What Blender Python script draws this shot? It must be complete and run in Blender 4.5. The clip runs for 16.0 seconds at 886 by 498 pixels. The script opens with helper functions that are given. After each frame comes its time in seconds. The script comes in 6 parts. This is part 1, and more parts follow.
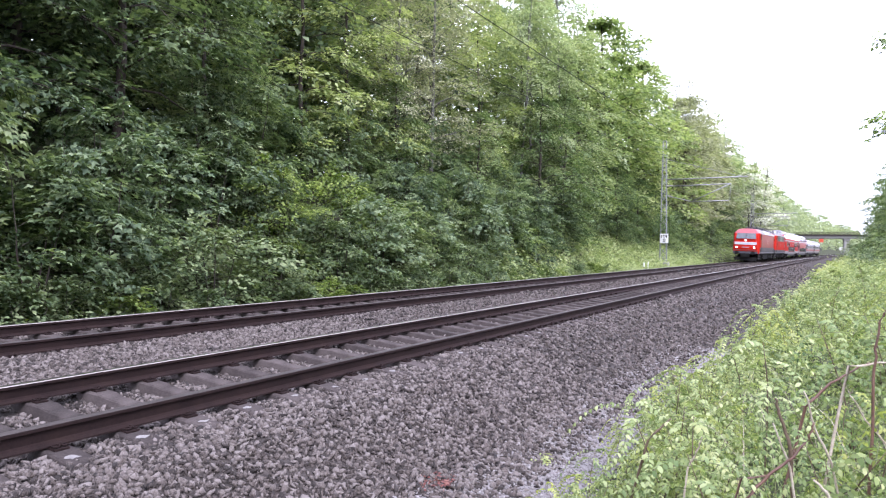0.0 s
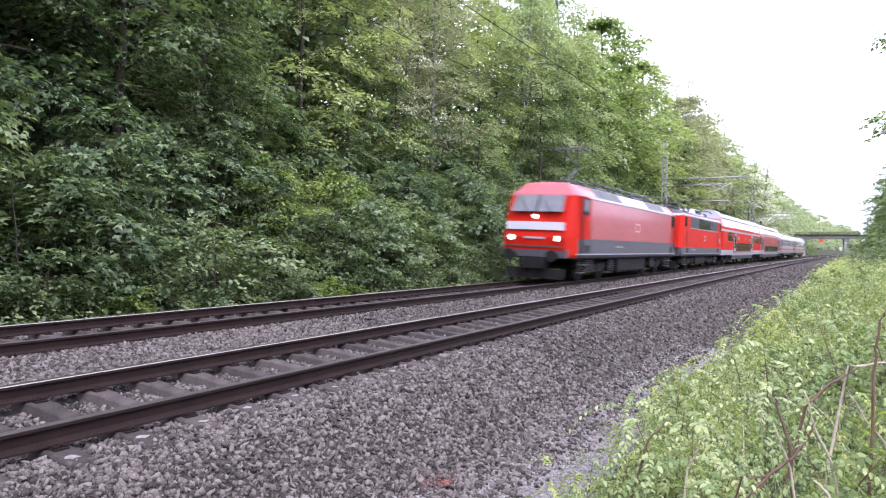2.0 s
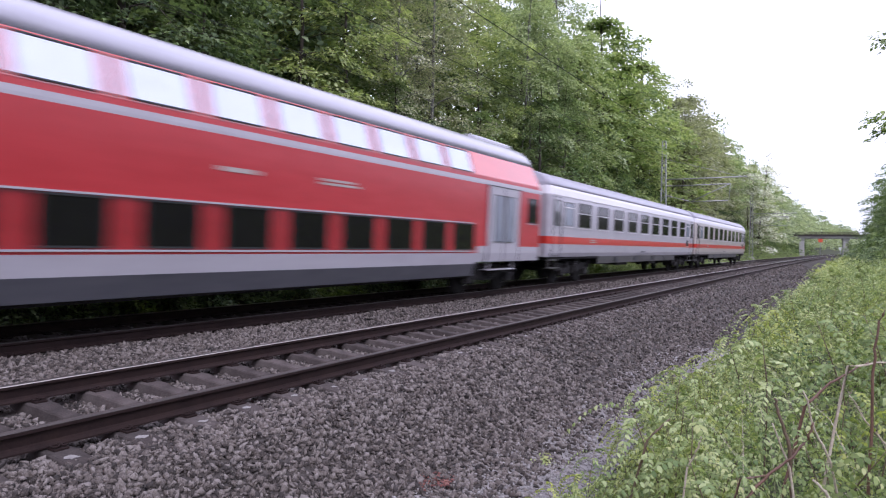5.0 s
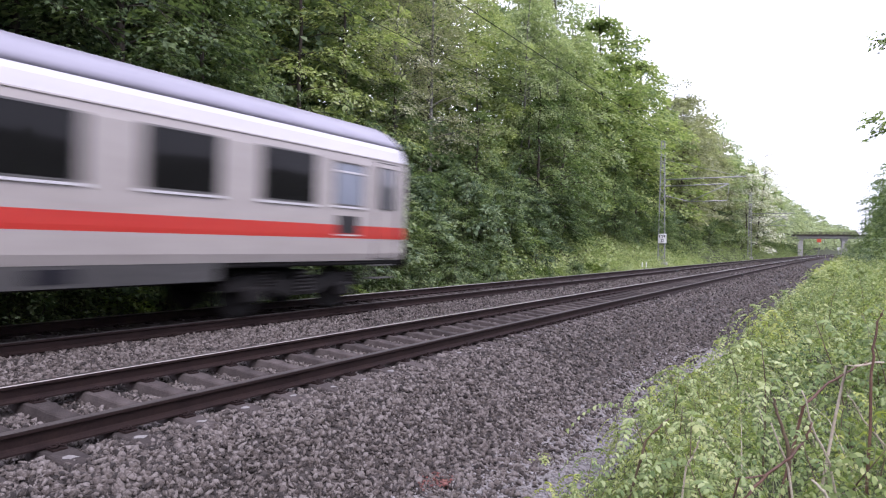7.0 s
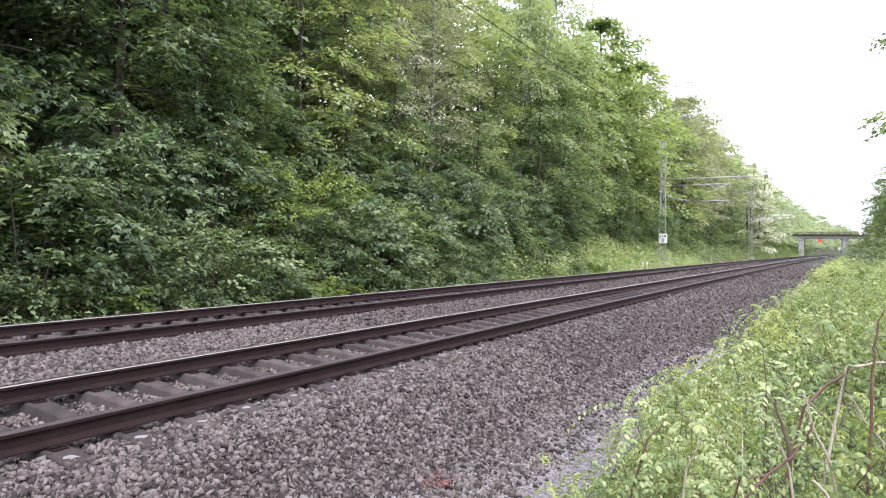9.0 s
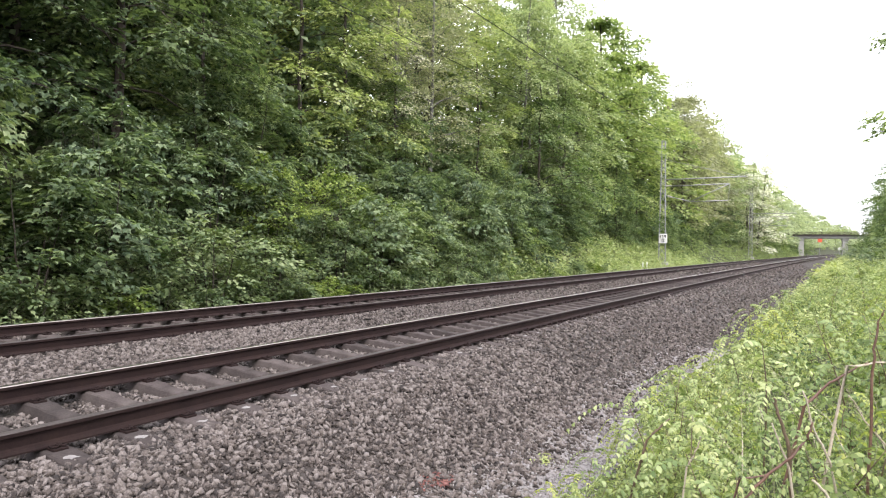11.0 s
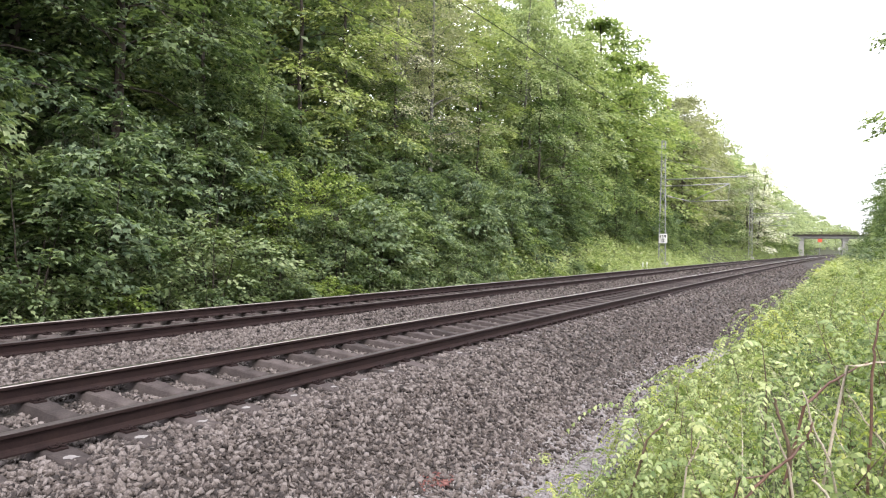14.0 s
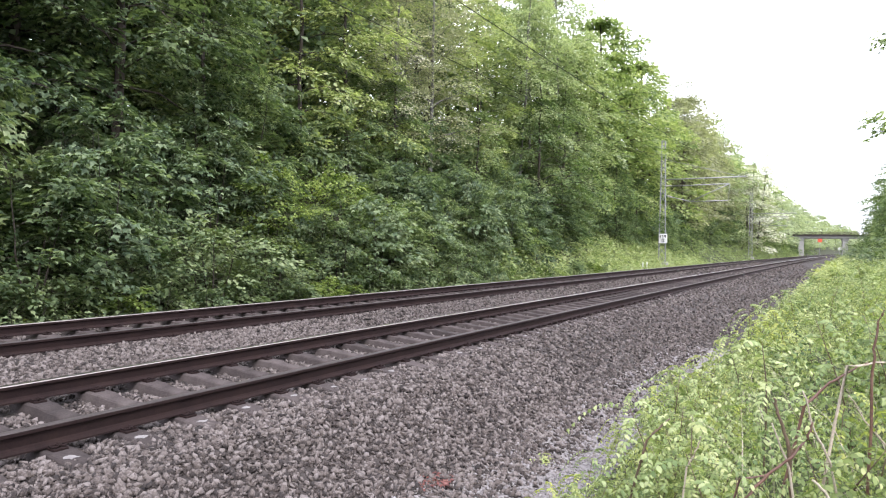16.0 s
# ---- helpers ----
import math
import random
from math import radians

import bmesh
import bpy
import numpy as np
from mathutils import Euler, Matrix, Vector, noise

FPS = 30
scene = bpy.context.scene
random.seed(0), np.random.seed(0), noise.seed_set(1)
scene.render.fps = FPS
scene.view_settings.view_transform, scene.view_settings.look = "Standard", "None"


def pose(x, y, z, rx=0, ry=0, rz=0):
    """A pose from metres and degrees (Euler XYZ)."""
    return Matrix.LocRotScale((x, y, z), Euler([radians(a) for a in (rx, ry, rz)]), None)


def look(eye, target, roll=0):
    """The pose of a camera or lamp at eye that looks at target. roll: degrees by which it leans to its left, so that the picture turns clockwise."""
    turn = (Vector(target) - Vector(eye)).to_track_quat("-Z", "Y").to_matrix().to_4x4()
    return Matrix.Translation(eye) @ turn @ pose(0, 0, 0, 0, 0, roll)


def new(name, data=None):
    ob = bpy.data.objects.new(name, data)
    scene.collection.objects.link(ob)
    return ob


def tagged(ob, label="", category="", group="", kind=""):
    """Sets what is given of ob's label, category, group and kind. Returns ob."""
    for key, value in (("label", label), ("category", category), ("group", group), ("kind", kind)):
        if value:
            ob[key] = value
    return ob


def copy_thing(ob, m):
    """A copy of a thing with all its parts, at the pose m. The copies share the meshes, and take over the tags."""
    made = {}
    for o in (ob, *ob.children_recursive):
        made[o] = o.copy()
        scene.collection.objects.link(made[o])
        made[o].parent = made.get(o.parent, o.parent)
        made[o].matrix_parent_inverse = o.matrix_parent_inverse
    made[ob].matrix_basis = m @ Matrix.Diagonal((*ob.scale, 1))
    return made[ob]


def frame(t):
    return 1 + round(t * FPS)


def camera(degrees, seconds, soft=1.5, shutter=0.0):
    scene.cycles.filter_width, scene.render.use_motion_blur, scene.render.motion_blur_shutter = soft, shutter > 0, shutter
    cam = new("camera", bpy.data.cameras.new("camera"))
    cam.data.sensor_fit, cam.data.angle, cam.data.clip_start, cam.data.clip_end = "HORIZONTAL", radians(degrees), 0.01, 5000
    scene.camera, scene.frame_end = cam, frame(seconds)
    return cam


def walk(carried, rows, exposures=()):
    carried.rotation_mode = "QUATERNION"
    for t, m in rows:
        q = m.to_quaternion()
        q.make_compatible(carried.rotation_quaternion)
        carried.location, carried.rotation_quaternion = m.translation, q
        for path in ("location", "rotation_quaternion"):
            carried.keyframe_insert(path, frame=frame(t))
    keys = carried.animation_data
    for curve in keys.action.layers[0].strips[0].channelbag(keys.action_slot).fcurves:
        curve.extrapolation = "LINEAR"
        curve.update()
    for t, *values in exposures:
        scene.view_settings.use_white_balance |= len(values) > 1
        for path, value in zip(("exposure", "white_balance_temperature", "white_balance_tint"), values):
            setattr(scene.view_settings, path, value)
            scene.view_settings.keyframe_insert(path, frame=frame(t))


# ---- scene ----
cam = camera(68.65, 16.0, soft=1.2, shutter=0.5)
EYE = Vector((0.0, 0.0, 1.469))


def aim(yaw, pitch=-0.2485):
    """A pose of the tripod head: yaw to the left of the track's direction, in degrees."""
    a, b = radians(yaw), radians(pitch)
    way = Vector((math.cos(a) * math.cos(b), math.sin(a) * math.cos(b), math.sin(b)))
    return look(EYE, EYE + way, 0.8)


walk(cam, [(0.0, aim(31.52)), (4.0, aim(31.525)), (4.7, aim(31.50)), (6.2, aim(31.375)), (7.0, aim(31.375)), (7.6, aim(31.43)), (16.0, aim(31.43))],
     exposures=[(0.0, 0.47, 5700, 27), (1.6, 0.46, 5700, 27), (2.5, 0.13, 5800, 26), (3.5, -0.21, 5850, 25), (4.2, -0.36, 5700, 26), (6.4, -0.38, 5800, 30), (7.0, -0.11, 5850, 28), (7.5, 0.07, 5900, 26), (8.0, 0.34, 5950, 29), (8.5, 0.42, 5950, 26), (11.3, 0.43, 6500, 17), (12.5, 0.43, 6650, 16), (16.0, 0.43, 6100, 20)])

# ---- light: a bright, hazy overcast sky ----
world = bpy.data.worlds.new("overcast_sky")
scene.world = world
world.use_nodes = True
wn, wl = world.node_tree.nodes, world.node_tree.links
wn.clear()
sky = wn.new("ShaderNodeTexSky")
sky.sky_type, sky.sun_disc = "NISHITA", False
sky.sun_elevation, sky.sun_rotation = radians(50), radians(215)
veil = wn.new("ShaderNodeMix")
veil.data_type = "RGBA"
veil.inputs[0].default_value = 0.9
veil.inputs[7].default_value = (10.6, 10.8, 11.3, 1)
back = wn.new("ShaderNodeBackground")
back.inputs[1].default_value = 0.2
wout = wn.new("ShaderNodeOutputWorld")
wl.new(sky.outputs[0], veil.inputs[6])
wl.new(veil.outputs[2], back.inputs[0])
wl.new(back.outputs[0], wout.inputs[0])
sun = new("sun", bpy.data.lights.new("sun", "SUN"))
sun.data.energy, sun.data.angle, sun.data.color = 2.9, radians(18), (1.0, 0.95, 0.86)
sun.matrix_world = look((0, 0, 0), (0.35, 0.5, -0.76))

# ---- the line: two tracks in a shallow curve to the right ----
KAP = 0.00013
CANT = 0.0331
NEAR, FAR = 6.152, 10.172
ZNEAR, ZFAR = 0.0, 0.108


def bend(x):
    """How far the line has turned aside at x along it."""
    if x <= 0:
        return 0.0
    if x < 400:
        return -KAP * x * x / 2
    return -KAP * 400 * 200 - KAP * 400 * (x - 400)


def heading(x):
    return -math.degrees(math.atan(KAP * min(max(x, 0), 400)))


PROFILE = [(-700, 7.5), (-60, 7.2), (-25, 6.2), (-13, 4.2), (-7, 2.4), (-3.5, 1.05), (-1.4, 0.15), (-0.3, -0.08), (0.5, -0.25), (1.3, -0.6), (1.9, -0.74), (2.6, -0.76), (3.2, -0.7),
           (3.7, -0.52), (4.35, -0.24), (4.9, -0.25), (5.2, -0.235), (5.45, -0.285), (6.15, -0.275), (6.9, -0.25), (7.3, -0.15), (7.6, -0.125), (8.2, -0.115), (8.85, -0.085), (9.2, -0.085), (9.5, -0.21), (10.2, -0.2), (10.9, -0.175), (11.5, -0.08),
           (11.9, -0.09), (12.5, -0.35), (13.0, -0.34), (13.6, 0.05), (15.0, 1.2), (17.0, 2.9), (19.0, 4.3), (21.0, 5.0), (26.0, 5.4), (60, 6.0), (700, 6.5)]
PU, PZ = [p[0] for p in PROFILE], [p[1] for p in PROFILE]


def ground_z(u):
    return float(np.interp(u, PU, PZ))


def lump(x, u):
    """Unevenness of the banks, nil on the track bed."""
    k = np.clip((abs(u - 7.4) - 5.6) / 3, 0, 1)
    return k * 0.35 * noise.noise(Vector((x * 0.21, u * 0.3, 3.1)))


def surface(x, u):
    return ground_z(u) + lump(x, u)


# ---- materials ----
def material(name, colours, rough=0.8, scale=4.0, metal=0.0, bump=0.0, bump_scale=60.0, island=0.0, random_ob=0.0, leaf=0.0, coat=0.0, spec=0.5, stretch=(1, 1, 1), dist=0.01, broad_share=0.55):
    m = bpy.data.materials.new(name)
    m.use_nodes = True
    n, l = m.node_tree.nodes, m.node_tree.links
    b = n["Principled BSDF"]
    b.inputs["Roughness"].default_value, b.inputs["Metallic"].default_value = rough, metal
    b.inputs["Specular IOR Level"].default_value = spec
    b.inputs["Coat Weight"].default_value = coat
    b.inputs["Coat Roughness"].default_value = 0.12
    tc = n.new("ShaderNodeTexCoord")
    mp = n.new("ShaderNodeMapping")
    mp.inputs["Scale"].default_value = stretch
    l.new(tc.outputs["Object"], mp.inputs[0])
    broad = n.new("ShaderNodeTexNoise")
    broad.inputs["Scale"].default_value, broad.inputs["Detail"].default_value = scale, 6
    fine = n.new("ShaderNodeTexNoise")
    fine.inputs["Scale"].default_value, fine.inputs["Detail"].default_value = scale * 11, 4
    l.new(mp.outputs[0], broad.inputs["Vector"])
    l.new(mp.outputs[0], fine.inputs["Vector"])
    add = n.new("ShaderNodeMath")
    add.operation = "MULTIPLY_ADD"
    add.inputs[1].default_value = 1 - broad_share
    l.new(fine.outputs[0], add.inputs[0])
    half = n.new("ShaderNodeMath")
    half.operation = "MULTIPLY"
    half.inputs[1].default_value = broad_share
    l.new(broad.outputs[0], half.inputs[0])
    l.new(half.outputs[0], add.inputs[2])
    value = add.outputs[0]
    geo = n.new("ShaderNodeNewGeometry")
    info = n.new("ShaderNodeObjectInfo")
    for amount, socket in ((island, geo.outputs["Random Per Island"]), (random_ob, info.outputs["Random"])):
        if amount:
            centred = n.new("ShaderNodeMath")
            centred.operation = "SUBTRACT"
            centred.inputs[1].default_value = 0.5
            l.new(socket, centred.inputs[0])
            k = n.new("ShaderNodeMath")
            k.operation = "MULTIPLY_ADD"
            k.inputs[1].default_value = amount
            l.new(centred.outputs[0], k.inputs[0])
            l.new(value, k.inputs[2])
            value = k.outputs[0]
    ramp = n.new("ShaderNodeValToRGB")
    e = ramp.color_ramp.elements
    e[0].position, e[1].position = 0.28, 0.72
    e[0].color, e[1].color = (*colours[0], 1), (*colours[-1], 1)
    for i, c in enumerate(colours[1:-1]):
        e.new(0.28 + 0.44 * (i + 1) / (len(colours) - 1)).color = (*c, 1)
    l.new(value, ramp.inputs[0])
    l.new(ramp.outputs[0], b.inputs["Base Color"])
    if bump:
        bn = n.new("ShaderNodeTexNoise")
        bn.inputs["Scale"].default_value, bn.inputs["Detail"].default_value = bump_scale, 5
        l.new(mp.outputs[0], bn.inputs["Vector"])
        bp = n.new("ShaderNodeBump")
        bp.inputs["Strength"].default_value, bp.inputs["Distance"].default_value = bump, dist
        l.new(bn.outputs[0], bp.inputs["Height"])
        l.new(bp.outputs[0], b.inputs["Normal"])
    if leaf:
        tr = n.new("ShaderNodeBsdfTranslucent")
        warm = n.new("ShaderNodeMix")
        warm.data_type, warm.blend_type = "RGBA", "MULTIPLY"
        warm.inputs[0].default_value = 1.0
        warm.inputs[7].default_value = (1.3, 1.4, 0.7, 1)
        l.new(ramp.outputs[0], warm.inputs[6])
        l.new(warm.outputs[2], tr.inputs[0])
        mix = n.new("ShaderNodeMixShader")
        mix.inputs[0].default_value = leaf
        l.new(b.outputs[0], mix.inputs[1])
        l.new(tr.outputs[0], mix.inputs[2])
        l.new(mix.outputs[0], n["Material Output"].inputs["Surface"])
    return m


def plain(name, colour, rough=0.5, metal=0.0, vary=0.18, scale=3.0, **more):
    """A nearly even paint or metal, with slight dirt."""
    low = tuple(c * (1 - vary) for c in colour)
    high = tuple(min(1, c * (1 + vary)) for c in colour)
    return material(name, [low, high], rough, scale, metal, **more)


def glow(name, colour, strength):
    m = bpy.data.materials.new(name)
    m.use_nodes = True
    b = m.node_tree.nodes["Principled BSDF"]
    b.inputs["Base Color"].default_value = (*colour, 1)
    b.inputs["Emission Color"].default_value = (*colour, 1)
    b.inputs["Emission Strength"].default_value = strength
    return m


BALLAST = material("ballast", [(0.016, 0.013, 0.011), (0.038, 0.031, 0.027), (0.068, 0.057, 0.050)], 0.9, 3.0, bump=0.9, bump_scale=34, dist=0.03)
STONE = material("crushed_stone", [(0.018, 0.014, 0.012), (0.056, 0.045, 0.039), (0.096, 0.080, 0.070), (0.126, 0.107, 0.096), (0.180, 0.159, 0.146)], 0.88, 9.0, bump=0.5, bump_scale=70, island=0.5, broad_share=0.3)
GRIT = material("path_grit", [(0.132, 0.122, 0.119), (0.218, 0.205, 0.198), (0.303, 0.290, 0.283)], 0.9, 8.0, bump=0.5, bump_scale=110, island=0.3, dist=0.01)
SOIL = material("leafy_soil", [(0.018, 0.016, 0.008), (0.035, 0.042, 0.014), (0.05, 0.07, 0.02)], 0.95, 1.3, bump=0.8, bump_scale=14)
RUST = material("rusty_rail_side", [(0.008, 0.004, 0.004), (0.018, 0.010, 0.009), (0.025, 0.014, 0.011)], 0.85, 5.0, bump=0.2, bump_scale=90, spec=0.2)
DULLHEAD = material("dull_rail_head", [(0.05, 0.043, 0.04), (0.085, 0.074, 0.068)], 0.6, 6.0, 0.3, spec=0.3, stretch=(0.1, 1, 1))
RUNNING = plain("polished_rail_head", (0.42, 0.38, 0.34), 0.3, 1.0, 0.25)
CONCRETE = material("sleeper_concrete", [(0.030, 0.025, 0.023), (0.056, 0.046, 0.043), (0.090, 0.076, 0.070)], 0.92, 5.0, bump=0.5, bump_scale=60, random_ob=0.3, spec=0.25)
PALE = material("pale_concrete", [(0.272, 0.264, 0.248), (0.368, 0.360, 0.344), (0.464, 0.456, 0.440)], 0.9, 3.0, bump=0.2, bump_scale=40)
GALV = material("galvanised_steel", [(0.24, 0.245, 0.245), (0.36, 0.365, 0.365)], 0.5, 2.0, 0.3)
LIME = material("lime_stain", [(0.143, 0.134, 0.128), (0.262, 0.253, 0.243)], 0.9, 18.0)
UNDERCOAT = plain("black_joint_paint", (0.015, 0.014, 0.013), 0.7)
WIRE = plain("weathered_wire", (0.02, 0.022, 0.02), 0.8, 0.0, spec=0.2)
BARK = material("bark", [(0.019, 0.015, 0.011), (0.046, 0.036, 0.028), (0.078, 0.065, 0.052)], 0.95, 6.0, bump=0.7, bump_scale=30, stretch=(1, 1, 0.25))
PALE_BARK = material("pale_bark", [(0.060, 0.054, 0.048), (0.156, 0.150, 0.138), (0.240, 0.234, 0.222)], 0.9, 6.0, bump=0.4, bump_scale=30, stretch=(1, 1, 0.5))


def foliage(name, a, b, c, leaf=0.35, spec=0.2):
    return material(name, [a, b, c], 0.52, 2.0, island=0.36, random_ob=0.26, leaf=leaf, spec=spec, broad_share=0.85)


MAPLE = foliage("maple_leaf", (0.044, 0.070, 0.042), (0.138, 0.196, 0.116), (0.285, 0.350, 0.210), 0.4)
SYCAMORE = foliage("sycamore_leaf", (0.055, 0.084, 0.042), (0.158, 0.216, 0.106), (0.300, 0.356, 0.186), 0.4)
HORNBEAM = foliage("hornbeam_leaf", (0.055, 0.092, 0.036), (0.140, 0.205, 0.085), (0.260, 0.325, 0.150), 0.35)
HAZEL = foliage("hazel_leaf", (0.046, 0.076, 0.036), (0.140, 0.194, 0.094), (0.262, 0.316, 0.162), 0.33)
FRESH = foliage("fresh_leaf", (0.070, 0.115, 0.026), (0.175, 0.245, 0.060), (0.310, 0.370, 0.115), 0.33)
ASH = foliage("ash_leaf", (0.140, 0.186, 0.076), (0.300, 0.360, 0.165), (0.490, 0.525, 0.290), 0.46)
LINDEN = foliage("linden_leaf", (0.108, 0.158, 0.068), (0.256, 0.328, 0.138), (0.430, 0.474, 0.245), 0.46)
WILLOW = foliage("willow_leaf", (0.150, 0.165, 0.105), (0.320, 0.335, 0.240), (0.520, 0.520, 0.410), 0.34)
BIRCH = foliage("birch_leaf", (0.130, 0.174, 0.098), (0.268, 0.332, 0.194), (0.430, 0.478, 0.330), 0.48)
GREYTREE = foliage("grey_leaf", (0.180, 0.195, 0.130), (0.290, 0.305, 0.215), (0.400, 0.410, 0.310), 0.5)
# leaf green paled and cooled: the haze of distance is painted into it
HAZED = foliage("hazed_leaf", (0.170, 0.210, 0.135), (0.310, 0.362, 0.240), (0.450, 0.495, 0.360), 0.48)
HAWTHORN = foliage("hawthorn_blossom", (0.190, 0.220, 0.120), (0.560, 0.565, 0.500), (0.800, 0.800, 0.760), 0.3)
SHOOT = foliage("shoot_leaf", (0.130, 0.182, 0.070), (0.275, 0.336, 0.136), (0.445, 0.472, 0.232), 0.4)
SPROUT = foliage("young_shoot_leaf", (0.190, 0.240, 0.060), (0.330, 0.380, 0.110), (0.500, 0.510, 0.200), 0.45)
BRAMBLE = foliage("bramble_leaf", (0.060, 0.105, 0.045), (0.150, 0.215, 0.090), (0.280, 0.340, 0.165), 0.3)
HERB = foliage("herb_leaf", (0.122, 0.182, 0.074), (0.268, 0.340, 0.146), (0.430, 0.480, 0.250), 0.36)
DRYGRASS = foliage("dry_grass", (0.160, 0.215, 0.090), (0.255, 0.325, 0.145), (0.350, 0.410, 0.215), 0.33)


# ---- mesh helpers ----
def part(name, bm, mats, parent=None, label="", smooth=False):
    me = bpy.data.meshes.new(name)
    bm.to_mesh(me)
    bm.free()
    for m in mats if isinstance(mats, (list, tuple)) else [mats]:
        me.materials.append(m)
    if smooth:
        me.polygons.foreach_set("use_smooth", [True] * len(me.polygons))
    ob = new(name, me)
    ob.parent = parent
    if label:
        tagged(ob, label)
    return ob


def raw(name, verts, faces, mats, parent=None, smooth=False):
    """A mesh from arrays of corners and of faces with one number of corners."""
    verts, faces = np.asarray(verts, np.float32), np.asarray(faces, np.int32)
    me = bpy.data.meshes.new(name)
    me.vertices.add(len(verts))
    me.vertices.foreach_set("co", verts.ravel())
    k = faces.shape[1]
    me.loops.add(faces.size)
    me.loops.foreach_set("vertex_index", faces.ravel())
    me.polygons.add(len(faces))
    me.polygons.foreach_set("loop_start", np.arange(len(faces), dtype=np.int32) * k)
    me.update(calc_edges=True)
    me.validate()
    for m in mats if isinstance(mats, (list, tuple)) else [mats]:
        me.materials.append(m)
    if smooth:
        me.polygons.foreach_set("use_smooth", [True] * len(me.polygons))
    ob = new(name, me)
    ob.parent = parent
    return ob


def box(bm, x0, x1, y0, y1, z0, z1, bevel=0.0, mi=0):
    vs = [bm.verts.new((x, y, z)) for x in (x0, x1) for y in (y0, y1) for z in (z0, z1)]
    made = [bm.faces.new([vs[i] for i in q]) for q in ((0, 1, 3, 2), (4, 6, 7, 5), (0, 4, 5, 1), (2, 3, 7, 6), (0, 2, 6, 4), (1, 5, 7, 3))]
    for f in made:
        f.material_index = mi
    if bevel:
        edges = {e for f in made for e in f.edges}
        bmesh.ops.bevel(bm, geom=list(edges), offset=bevel, segments=1, affect="EDGES")
    return made


def tube(bm, points, radii, sides=8, mi=0, caps=True):
    """A round bar along points."""
    points = [Vector(p) for p in points]
    if not isinstance(radii, (list, tuple)):
        radii = [radii] * len(points)
    rings = []
    for i, p in enumerate(points):
        d = points[min(i + 1, len(points) - 1)] - points[max(i - 1, 0)]
        d.normalize()
        s = d.orthogonal() if abs(d.z) > 0.9 else d.cross(Vector((0, 0, 1)))
        s.normalize()
        t = d.cross(s)
        rings.append([bm.verts.new(p + (s * math.cos(a) + t * math.sin(a)) * radii[i]) for a in (2 * math.pi * k / sides for k in range(sides))])
    for a, b in zip(rings, rings[1:]):
        for k in range(sides):
            f = bm.faces.new((a[k], a[(k + 1) % sides], b[(k + 1) % sides], b[k]))
            f.material_index, f.smooth = mi, True
    if caps:
        bm.faces.new(rings[0][::-1]).material_index = mi
        bm.faces.new(rings[-1]).material_index = mi


def loft(bm, sections, closed=True, mi=None, cap=True, cap_mi=0):
    """Skin over sections: lists of corners of one length. mi(segment, corner) gives a material's place."""
    rings = [[bm.verts.new(c) for c in s] for s in sections]
    n = len(rings[0])
    for i, (a, b) in enumerate(zip(rings, rings[1:])):
        for k in range(n if closed else n - 1):
            f = bm.faces.new((a[k], b[k], b[(k + 1) % n], a[(k + 1) % n]))
            f.material_index = mi(i, k) if mi else 0
    if cap:
        bm.faces.new(rings[0]).material_index = cap_mi
        bm.faces.new(rings[-1][::-1]).material_index = cap_mi


def empty(name, m=None):
    ob = new(name)
    ob.empty_display_size = 0.2
    if m is not None:
        ob.matrix_basis = m
    return ob


# ---- ground ----
def build_ground():
    xs = sorted(set([-700, -500, -350, -250, -180, -120, -80] + list(range(-60, 0, 6)) + [x * 0.75 for x in range(0, 80)] + list(range(60, 420, 5)) + [450, 500, 600, 800, 1100, 1500, 2200, 3500]))
    us = sorted(set(PU + [-400, -200, -120, -90, -45, -35, -20, -17, -10, -8.5, -5, -4.2, -2.6, -2, 13.3, 14.3, 16, 18, 20, 23, 35, 45, 90, 140, 250, 450]))
    bm = bmesh.new()
    rows = [[bm.verts.new((x, u + bend(x), surface(x, u))) for u in us] for x in xs]
    for a, b in zip(rows, rows[1:]):
        for k in range(len(us) - 1):
            f = bm.faces.new((a[k], b[k], b[k + 1], a[k + 1]))
            mid = (us[k] + us[k + 1]) / 2
            f.material_index = 0 if 3.2 < mid < 12.5 or (1.9 < mid < 3.2 and a[0].co.x > 15) else 1 if 1.9 < mid < 3.2 else 2
    ob = part("ground", bm, [BALLAST, GRIT, SOIL], None, smooth=True)
    tagged(ob, "railway cutting with grey ballast bed and overgrown soil banks", "ground", kind="structure")


build_ground()

RAIL_PROFILE = [(-0.036, 0.0), (-0.030, 0.0), (0.030, 0.0), (0.036, -0.008), (0.036, -0.036), (0.010, -0.05), (0.009, -0.13), (0.030, -0.145), (0.075, -0.158), (0.075, -0.172),
                (-0.075, -0.172), (-0.075, -0.158), (-0.030, -0.145), (-0.009, -0.13), (-0.010, -0.05), (-0.036, -0.036), (-0.036, -0.008)]
RAIL_PROFILE = RAIL_PROFILE[1:]


def track_point(x, centre, base, o, z):
    """A point beside a track's axis: o to the left, z over the plane of the rail heads."""
    return Vector((x, centre + bend(x) + o - z * CANT, base + (o + 0.7535) * CANT + z))


